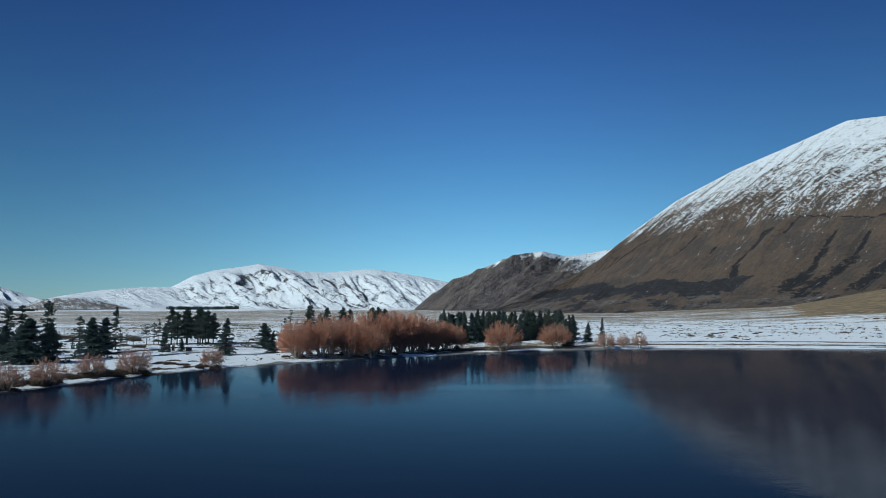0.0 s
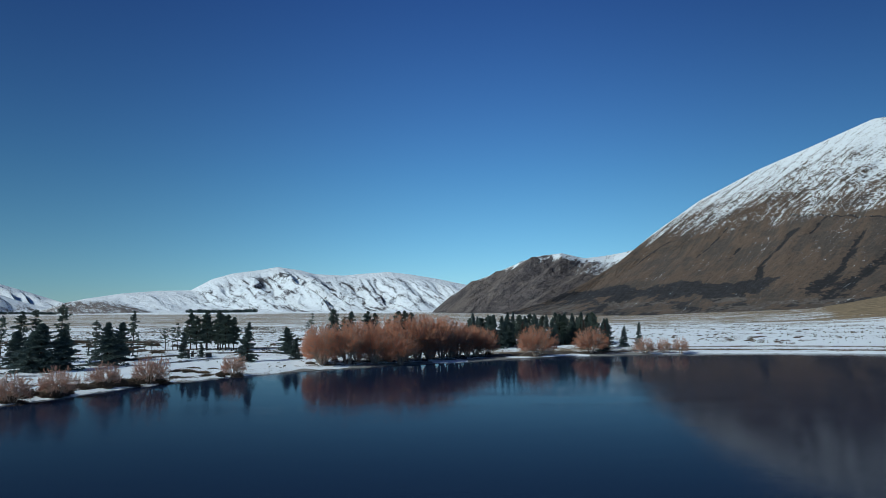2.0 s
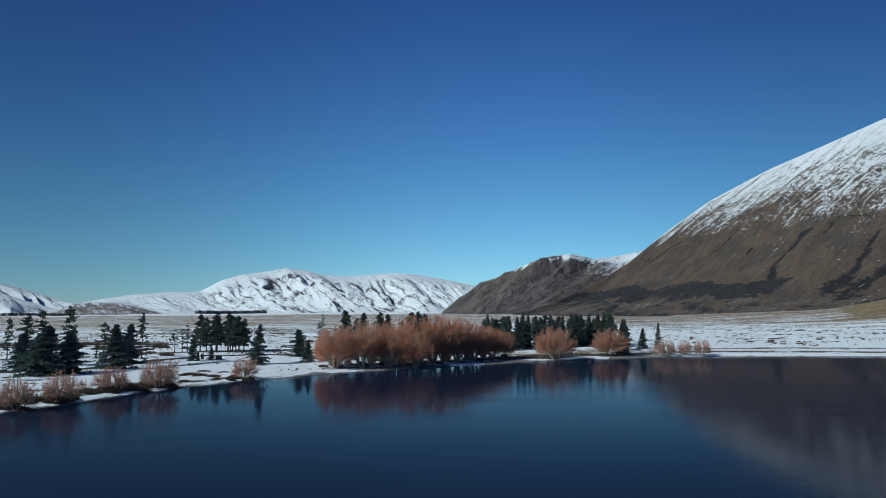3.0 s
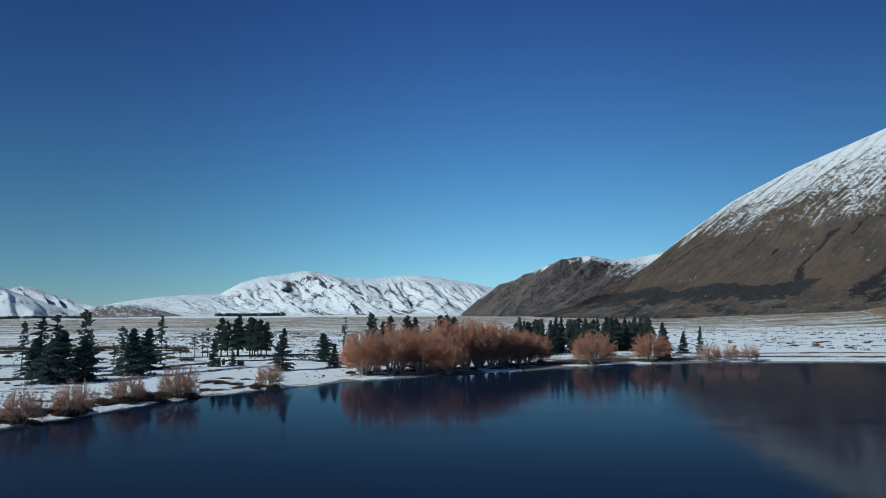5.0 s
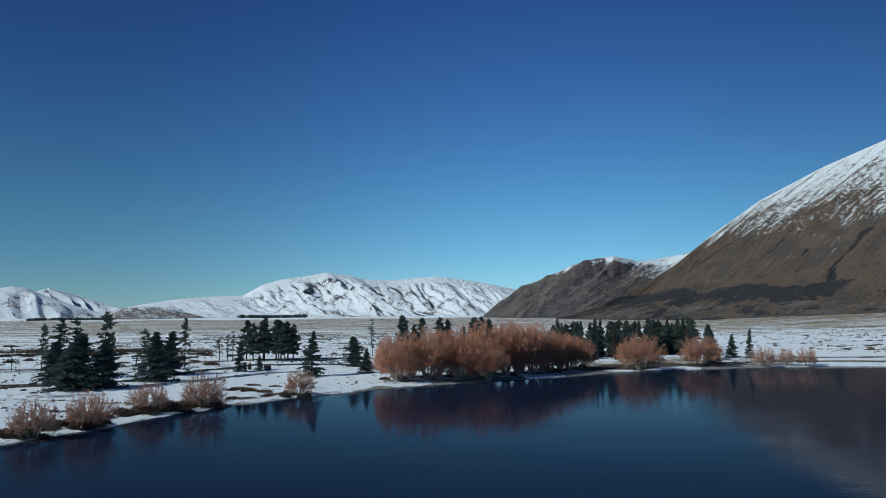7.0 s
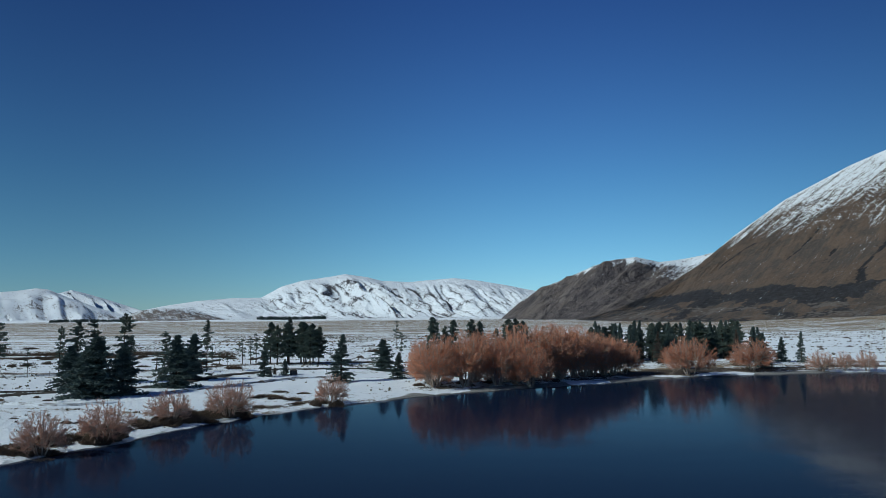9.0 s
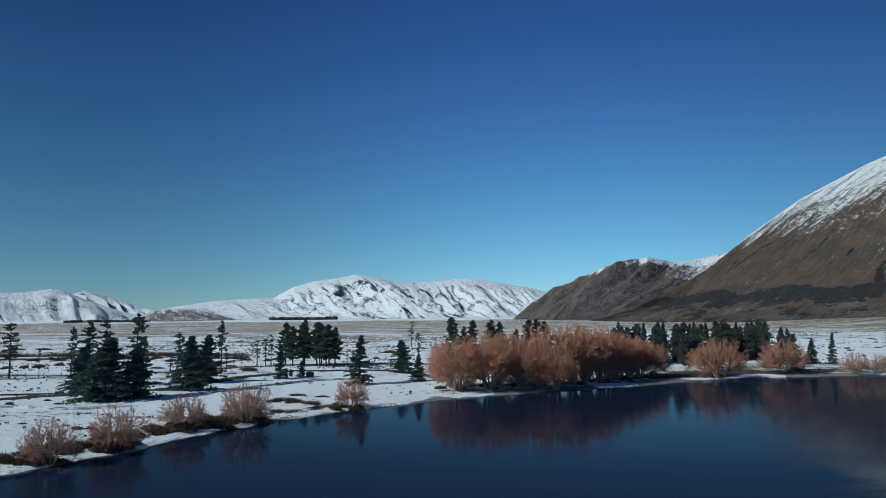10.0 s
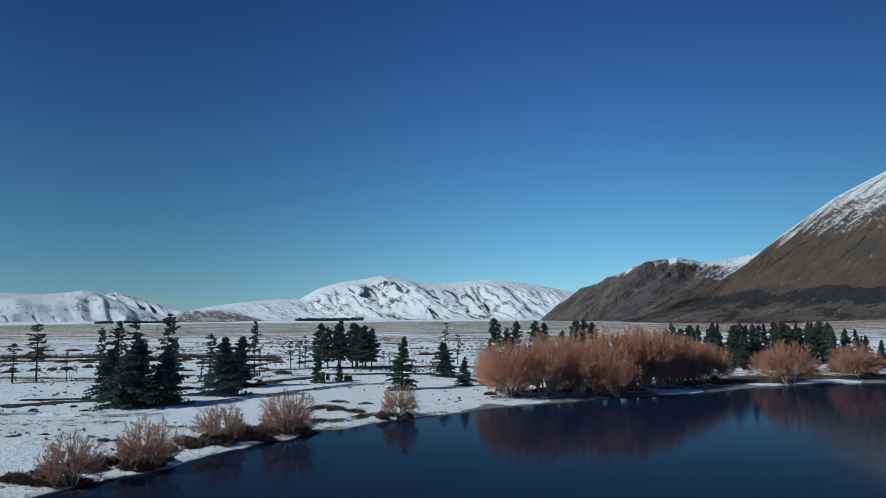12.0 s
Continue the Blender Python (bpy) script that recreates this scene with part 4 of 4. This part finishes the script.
for k, (x, y, h, r) in enumerate([(-101.1, 254.4, 7.4, 1.5), (-98.5, 254.3, 7.8, 1.4), (-96.6, 253.7, 9.1, 1.3), (-111.8, 223.5, 5.1, 1.7), (-99.7, 229.7, 7.0, 1.1), (-104.9, 246.7, 4.1, 0.8), (-102.8, 247.3, 3.8, 0.7),
                                  (-146.8, 204.6, 8.6, 2.0), (-148.5, 201.5, 6.6, 1.6), (-137.1, 209.4, 6.7, 0.8), (-76.0, 262, 4.5, 0.7), (-74.3, 262, 4.2, 0.7), (-75.5, 380.0, 12.0, 1.7), (-56.0, 272.0, 8.9, 1.6)]):
    plant(sparse[k % 2], x, y, h, r, "thin sparse young pine with gaps between its boughs", "thin young pines")

# dark pines standing behind the willows
BACK = [(-43.5, 254, 13.8, 3.0), (-40.5, 259, 11.2, 2.2), (-38.0, 256, 13.0, 2.7), (-32.8, 262, 13.2, 3.0), (-30.5, 264, 12.4, 2.6), (-25.5, 264, 10.4, 2.0), (-21.9, 259, 13.2, 3.0), (-19.4, 260, 13.4, 3.0), (-17.0, 261, 12.6, 2.6)]
for k, (x, y, h, r) in enumerate(BACK):
    plant(grove_pine[k % 2], x, y, h, r, "dark pine rising behind the willow thicket", "pines behind the willows")
rng = np.random.RandomState(7)
for k in range(46):
    s = k / 45
    x, y = 3 + 52 * s + rng.normal(0, 0.8), 268 + 25 * s + rng.normal(0, 5)
    plant((grove_pine + slim)[k % 4] if k % 3 else fir[2], x, y, rng.uniform(10.0, 12.4), rng.uniform(2.3, 3.3), "dark conifer in a shelter row behind the shore willows", "conifer row")
for k, (x, y, h, r) in enumerate([(63.5, 266.0, 9.2, 1.7), (58.5, 268.0, 7.4, 2.3), (51.0, 263.5, 10.4, 2.4), (46.8, 247.6, 9.6, 2.6), (45.8, 266.0, 10.6, 1.8)]):
    plant(slim[k % 2], x, y, h, r, "small dark fir beside the shore willows", "firs on the far shore")

larch = make_pine(141, 10, 1.9, 0.05, 19, 6, 11, 0.30, 0.02, "cone", M_LARCH, "larch_tree", 0.4)
for x, y, h, r in [(21.5, 260.5, 9.6, 1.9), (41.5, 253.0, 10.2, 2.1), (49.6, 257.5, 9.0, 1.8)]:
    plant(larch, x, y, h, r, "grey-brown leafless larch among the dark conifers", "larches by the shore willows")

# ---- small growth, tracks and fences ----
scrub = [make_scrub(131 + k, 1500, M_SCRUB, "scrub_bush") for k in range(3)]


def shore_point(s):
    """A place along the near bank's edge, s from 0 at its nearest end to 1 at the willows, and the way inland."""
    p = np.array(SHORE[4:13], float)
    d = np.concatenate([[0], np.cumsum(np.linalg.norm(np.diff(p, axis=0), axis=1))])
    u = s * d[-1]
    x, y = np.interp(u, d, p[:, 0]), np.interp(u, d, p[:, 1])
    x2, y2 = np.interp(u + 2, d, p[:, 0]), np.interp(u + 2, d, p[:, 1])
    t = np.array([x2 - x, y2 - y]) / max(1e-6, math.hypot(x2 - x, y2 - y))
    return np.array([x, y]), np.array([-t[1], t[0]])


rng = np.random.RandomState(17)
BANK = "dark leafless scrub matted along the snowy lake bank"
for k in range(46):
    p, inland = shore_point(rng.uniform(0.12, 0.62))
    p = p + inland * rng.uniform(3.2, 6.4)
    plant(scrub[k % 3], p[0], p[1], rng.uniform(0.7, 1.6), rng.uniform(0.9, 2.0), BANK, "scrub on the bank")
for k in range(42):      # round the feet of the bank's willow bushes
    x, y = [(-70.6, 119.9), (-67.8, 127.2), (-67.4, 142.3), (-62.0, 149.5), (-51.2, 166.7), (-65.0, 145.6), (-65.5, 145.0)][k % 7]
    plant(scrub[k % 3], x + rng.normal(0, 1.5), y + rng.normal(0, 1.5), rng.uniform(0.7, 1.6), rng.uniform(1.0, 1.9), BANK, "scrub on the bank")
FLAT = [(-64.5, 171.0, 0.7, 2.6), (-62.0, 170.0, 0.8, 2.2), (-59.0, 169.0, 0.6, 2.2), (-59.0, 177.0, 0.5, 1.4), (-64.0, 178.0, 0.4, 1.8), (-61.0, 159.5, 0.6, 1.6), (-56.5, 165.5, 0.5, 1.5),
        (-75.0, 199.0, 0.8, 1.0), (-79.0, 137.0, 0.5, 1.0), (-77.8, 137.6, 0.4, 0.8), (-88.0, 139.0, 0.4, 0.7), (-90.5, 137.0, 0.4, 0.8), (-103.0, 165.0, 0.4, 0.8), (-105.0, 158.5, 0.5, 1.0), (-99.0, 162.0, 0.4, 0.9),
        (-106.5, 160.5, 0.4, 0.8)]
for k, (x, y, h, r) in enumerate(FLAT):
    plant(scrub[k % 3], x, y, h, r, "low dark scrub poking through the snow", "scrub on the flat")
for k, (x, y, h, r) in enumerate([(-169, 231, 1.3, 2.2), (-167, 237, 1.2, 1.8), (-164, 240, 1.5, 1.6), (-161, 242, 1.2, 2.0), (-182, 281, 1.4, 2.4), (-250, 348, 1.4, 4.0), (-237, 349, 1.5, 4.0), (-169, 318, 1.2, 2.2), (-164, 318, 1.1, 1.8), (-76, 330, 1.6, 3.4), (-72, 332, 1.5, 2.6), (-73, 290, 1.2, 1.6), (309, 491, 1.4, 3.0), (303, 493, 1.2, 2.6), (314, 488, 1.3, 2.2)]):
    plant(scrub[k % 3], x, y, h, r, "dark low scrub on the snowy plain", "scrub on the plain")
# undergrowth in the willow thicket
for k in range(20):
    s = rng.uniform(0, 1)
    x, y = -41 + 50 * s + rng.normal(0, 1.5), 193 + 36 * s + rng.uniform(0, 7)
    plant(scrub[k % 3], x, y, rng.uniform(0.6, 1.6), rng.uniform(1.0, 2.0), "dark brown undergrowth beneath the willow thicket", "undergrowth of the thicket")
# dark scrub lines on the open plain
for k in range(44):
    s = rng.uniform(0, 1)
    if k % 2:
        x, y = -190 + 75 * s, 281 + 10 * s + rng.normal(0, 1.5)
    else:
        x, y = -185 + 90 * rng.uniform(0, 1), rng.uniform(232, 300)
    plant(scrub[k % 3], x, y, rng.uniform(0.6, 1.5), rng.uniform(1.2, 3.4), "dark low scrub on the snowy plain", "scrub on the plain")


# scattered dark clumps on the far shore's plain
for k in range(46):
    cx, cy, sx, sy = [(119, 318, 22, 12), (150, 330, 26, 16), (181, 400, 40, 30), (112, 300, 16, 8)][k % 4]
    x, y = cx + rng.normal(0, sx), cy + rng.normal(0, sy)
    plant(scrub[k % 3], max(x, 78), y, rng.uniform(0.4, 0.9), rng.uniform(0.8, 2.6), "dark clump of scrub on the far snowy flat", "scrub on the far flat")


def build_sedge(points, height, label, seed):
    """A long low line of dead sedge and twigs."""
    line, u = resample([(x, y, 0) for x, y in points], 400)
    rng = np.random.RandomState(seed)
    n = 15000
    k = rng.randint(0, 400, n)
    xy = line[k, :2] + rng.normal(0, 0.9, (n, 2))
    thick = 0.55 + 0.45 * waves(xy[:, 0], xy[:, 1], 14, seed)
    keep = rng.uniform(0, 1, n) < thick
    xy, n = xy[keep], int(keep.sum())
    o = np.concatenate([xy, (ground_height(xy[:, 0], xy[:, 1]) - 0.05)[:, None]], 1)
    d = unit(rng.normal(0, 0.6, (n, 3)) * np.array([1, 1, 0]) + np.array([0, 0, 1.0]))
    v, f = spikes(o, o + d * (height * rng.uniform(0.5, 1.2, n))[:, None], np.full(n, 0.05))
    return tagged(new("dead_sedge", mesh_from("dead_sedge", v, f, M_SCRUB)), label, "grass", kind="stuff")


build_sedge([(60, 249), (84, 250), (110, 246), (140, 236), (175, 214)], 0.6, "dark line of dead sedge behind the far shore", 61)
build_sedge([(76, 266), (96, 266), (125, 260), (160, 244), (190, 226)], 0.5, "dark line of dead sedge across the far flat", 62)
build_sedge([(-106, 233), (-101, 246), (-93, 253), (-81, 257), (-72, 260), (-60, 262), (-44, 262)], 0.5, "dark line of dead sedge beyond the pines", 63)
build_sedge([(-210, 211), (-180, 211), (-150, 214), (-132, 217), (-114, 224)], 0.45, "dark line of dead sedge along the fence", 64)
build_sedge([(-245, 288), (-211, 294), (-190, 300), (-150, 304), (-122, 300)], 2.1, "dark hedge of leafless scrub along a drain", 65)
build_sedge([(-215, 275), (-195, 279), (-170, 284), (-150, 283)], 0.8, "dark straggling scrub along a drain", 66)


def build_tussocks():
    """Countless small grass clumps that stand through the snow."""
    rng = np.random.RandomState(23)
    n = 26000
    x, y = rng.uniform(-230, 260, n * 3), 110 + 480 * rng.uniform(0, 1, n * 3) ** 1.1
    d = land_distance(x, y)
    odds = 0.10 + 0.9 * smooth01(waves(x, y, 60, 41) + 0.7 * waves(x * 0.5, y, 21, 42), 0.35, 1.1)
    odds = odds * (1 - 0.55 * smooth01(x, 50, 80)) * smooth01(d, 4, 9) * (0.25 + 0.75 * smooth01(d, 25, 60))
    keep = rng.uniform(0, 1, n * 3) < odds * 0.75
    x, y = x[keep][:n], y[keep][:n]
    n = len(x)
    z = ground_height(x, y)
    size = rng.uniform(0.10, 0.34, n) * (1 + 0.7 * smooth01(y, 200, 420))
    per = 6
    o = np.repeat(np.stack([x, y, z - 0.03], -1), per, 0)
    s = np.repeat(size, per)
    o[:, :2] += rng.normal(0, 0.45, (n * per, 2)) * s[:, None]
    d = unit(rng.normal(0, 0.7, (n * per, 3)) * np.array([1, 1, 0]) + np.array([0, 0, 1.0]))
    v, f = blades(o, d, s * rng.uniform(0.9, 1.7, n * per), s * 0.42, rng)
    ob = new("tussock_grass", mesh_from("tussock_grass", v, f, M_TUSSOCK))
    return tagged(ob, "dry brown tussock clumps standing through thin snow", "grass", kind="stuff")


build_tussocks()


def build_strip(points, width, material, label, name, seed, ragged=0.45):
    """A worn strip that follows the ground, with uneven edges."""
    line, u = resample([(x, y, 0) for x, y in points], max(30, int(len(points) * 14)))
    t = unit(np.gradient(line[:, :2], axis=0))
    side = np.stack([-t[:, 1], t[:, 0]], -1)
    rng = np.random.RandomState(seed)
    rows = []
    for k in (-1.0, -0.5, 0.0, 0.5, 1.0):
        w = width * 0.5 * k * (1 + ragged * rng.normal(0, 1, len(u)))
        xy = line[:, :2] + side * w[:, None]
        z = ground_height(xy[:, 0], xy[:, 1]) + (0.24 if abs(k) < 0.9 else -0.1)
        rows.append(np.concatenate([xy, z[:, None]], 1))
    me = mesh_from(name, np.stack(rows).reshape(-1, 3), grid_faces(5, len(u)), material, True)
    return tagged(new(name, me), label, "track", kind="structure")


TRACK = "muddy vehicle track worn dark through the snow"
# drawn wide and dark: mud plus the painted-in tree shade along it
build_strip([(-135, 156), (-122, 160), (-113, 165), (-108, 170), (-103, 176), (-96, 181), (-92, 187), (-91, 195), (-90, 203), (-88, 215), (-84, 225)], 4.6, M_TRACK, TRACK, "track", 1)
build_strip([(-84, 231), (-76, 233), (-66, 234), (-59, 236), (-53, 233), (-48, 226), (-43, 215), (-40, 208)], 2.8, M_TRACK, TRACK, "track", 2)
build_strip([(-118, 172), (-110, 176), (-100, 173), (-92, 172)], 1.6, M_TRACK, TRACK, "track", 3)
RUT = "narrow wheel rut pressed through the snow to dark grass"
for k, line in enumerate([[(-125, 150), (-113, 152), (-103, 156), (-94, 156), (-86, 160)], [(-124, 151.6), (-112, 153.6), (-103, 157.6), (-94, 157.6), (-85, 161.6)],
                          [(-84, 172), (-80, 182), (-78, 196), (-72, 206), (-62, 212)], [(-82.5, 171.6), (-78.4, 181.6), (-76.4, 195.6), (-71, 204.6), (-61.4, 210.4)]]):
    build_strip(line, 0.24, M_RUT, RUT, "wheel_rut", 20 + k, 0.9)


def build_fence(points, label, spacing=4.0):
    root = new("fence")
    a = np.array(points, float)
    d = np.concatenate([[0], np.cumsum(np.linalg.norm(np.diff(a, axis=0), axis=1))])
    u = np.arange(0, d[-1], spacing)
    x, y = np.interp(u, d, a[:, 0]), np.interp(u, d, a[:, 1])
    z = ground_height(x, y)
    v, f = tubes(np.array([[0, 0, -0.2]]), np.array([[0, 0, 1.15]]), np.array([0.075]), np.array([0.06]), 6)
    tip = np.array([[0, 0, 1.19]])
    v = np.concatenate([v, tip])
    f = np.concatenate([f, np.array([[6 + k, 6 + (k + 1) % 6, 12, 12] for k in range(6)])])
    bm = bmesh.new()
    ring = [bm.verts.new(c) for c in v]
    for face in f:
        bm.faces.new([ring[k] for k in dict.fromkeys(face.tolist())])
    post = bpy.data.meshes.new("fence_post")
    bm.to_mesh(post)
    bm.free()
    post.materials.append(M_POST)
    for k in range(len(u)):
        ob = part("post", post, root)
        ob.matrix_basis = pose(x[k], y[k], z[k], 2 * math.sin(k * 1.7), 2 * math.sin(k * 2.9), k * 40)
    p = np.stack([x, y, z], -1)
    for h in (0.35, 0.7, 1.05):
        w = p + np.array([0, 0, h])
        part("wire", mesh_from("fence_wire", *tubes(w[:-1], w[1:], np.full(len(w) - 1, 0.008), np.full(len(w) - 1, 0.008), 3), M_WIRE), root)
    return tagged(root, label, "fence")


build_fence([(-176, 203), (-150, 207), (-132, 212), (-112, 222), (-96, 238), (-80, 246), (-62, 247), (-46, 244)], "old wooden post and wire fence across the snow")


def build_shelterbelt(a, b, height, rows, label, seed):
    """A far line of conifers: many small ragged crowns on short trunks."""
    rng = np.random.RandomState(seed)
    n = int(math.hypot(b[0] - a[0], b[1] - a[1]) / 3.2) * rows
    s = rng.uniform(0, 1, n)
    x = a[0] + (b[0] - a[0]) * s + rng.normal(0, 3, n)
    y = a[1] + (b[1] - a[1]) * s + rng.normal(0, 6, n)
    z = ground_height(x, y)
    h = height * rng.uniform(0.75, 1.1, n)
    per = 40
    az, up = rng.uniform(0, 6.283, n * per), rng.uniform(0.02, 0.92, n * per)
    H = np.repeat(h, per)
    out = H * 0.30 * (1 - up) ** 0.6 * rng.uniform(0.3, 1, n * per)
    o = np.repeat(np.stack([x, y, z], -1), per, 0) + np.stack([np.cos(az) * out, np.sin(az) * out, H * up - 0.3], -1)
    d = unit(np.stack([np.cos(az), np.sin(az), rng.uniform(-0.3, 0.8, n * per)], -1))
    v, f = blades(o, d, H * 0.26, H * 0.14, rng)
    return tagged(new("shelterbelt", mesh_from("shelterbelt", v, f, M_FIR)), label, "trees", kind="stuff")


build_shelterbelt((-1175, 3156), (-877, 3251), 15, 2, "long dark conifer shelterbelt far across the plain", 3)
build_shelterbelt((-1420, 2075), (-1330, 2400), 9, 2, "dark distant hedge line below the snowy range", 4)


def make_stump(seed):
    """A dead broken trunk, splayed at its foot and jagged on top, one metre high."""
    rng = np.random.RandomState(seed)
    bm = bmesh.new()
    rings = []
    for h, r in ((-0.15, 0.42), (0.05, 0.36), (0.25, 0.29), (0.6, 0.26), (0.92, 0.25)):
        ring = []
        for k in range(11):
            a = k * 2 * math.pi / 11
            w = r * (1 + 0.16 * math.sin(3 * a + seed) + rng.normal(0, 0.05))
            ring.append(bm.verts.new((w * math.cos(a), w * math.sin(a), h + (rng.uniform(-0.06, 0.12) if h > 0.9 else 0))))
        rings.append(ring)
    for lower, upper in zip(rings, rings[1:]):
        for k in range(11):
            bm.faces.new((lower[k], lower[(k + 1) % 11], upper[(k + 1) % 11], upper[k]))
    heart = bm.verts.new((0.02, 0, 0.82))
    for k in range(11):
        bm.faces.new((rings[-1][k], rings[-1][(k + 1) % 11], heart))
    me = bpy.data.meshes.new("tree_stump")
    bm.to_mesh(me)
    bm.free()
    me.materials.append(M_PINE_BARK)
    return new("tree_stump", me)


for k, (x, y, h, r) in enumerate([(-79.3, 216.4, 1.9, 1.2), (-78.2, 216.9, 1.7, 1.3)]):
    stump = make_stump(201 + k)
    stump.matrix_basis = pose(x, y, float(ground_height(x, y)), 0, 3, 50 * k) @ Matrix.Diagonal((r, r, h, 1))
    tagged(stump, "dark broken tree stump standing between two small firs", "stump", "stumps by the firs")


def board(size, place, bevel=0.012):
    """One board with softened edges, its size and centre in metres."""
    bm = bmesh.new()
    bmesh.ops.create_cube(bm, size=1.0, matrix=Matrix.Translation(place) @ Matrix.Diagonal((*size, 1)))
    bmesh.ops.bevel(bm, geom=bm.edges[:], offset=bevel, segments=1, affect="EDGES")
    me = bpy.data.meshes.new("board")
    bm.to_mesh(me)
    bm.free()
    me.materials.append(M_POST)
    return me


def build_feed_box(x, y, turn):
    root = new("feed_box")
    for k in range(4):
        for side in (-1, 1):
            part("board", board((1.7, 0.04, 0.22), (0, side * 0.48, 0.14 + 0.235 * k)), root)
            part("board", board((0.04, 0.88, 0.22), (side * 0.83, 0, 0.14 + 0.235 * k)), root)
    for sx in (-1, 1):
        for sy in (-1, 1):
            part("leg", board((0.08, 0.08, 1.1), (sx * 0.77, sy * 0.42, 0.45)), root)
    lid = part("lid", board((1.84, 1.14, 0.05), (0, 0, 0)), root, "snow-dusted sloping lid")
    lid.matrix_basis = pose(0, 0, 1.06, 4, 0, 0)
    root.matrix_basis = pose(x, y, float(ground_height(x, y)), 0, 0, turn)
    return tagged(root, "small grey weathered wooden feed box on the snow", "box")


build_feed_box(-73.4, 216.5, 20)
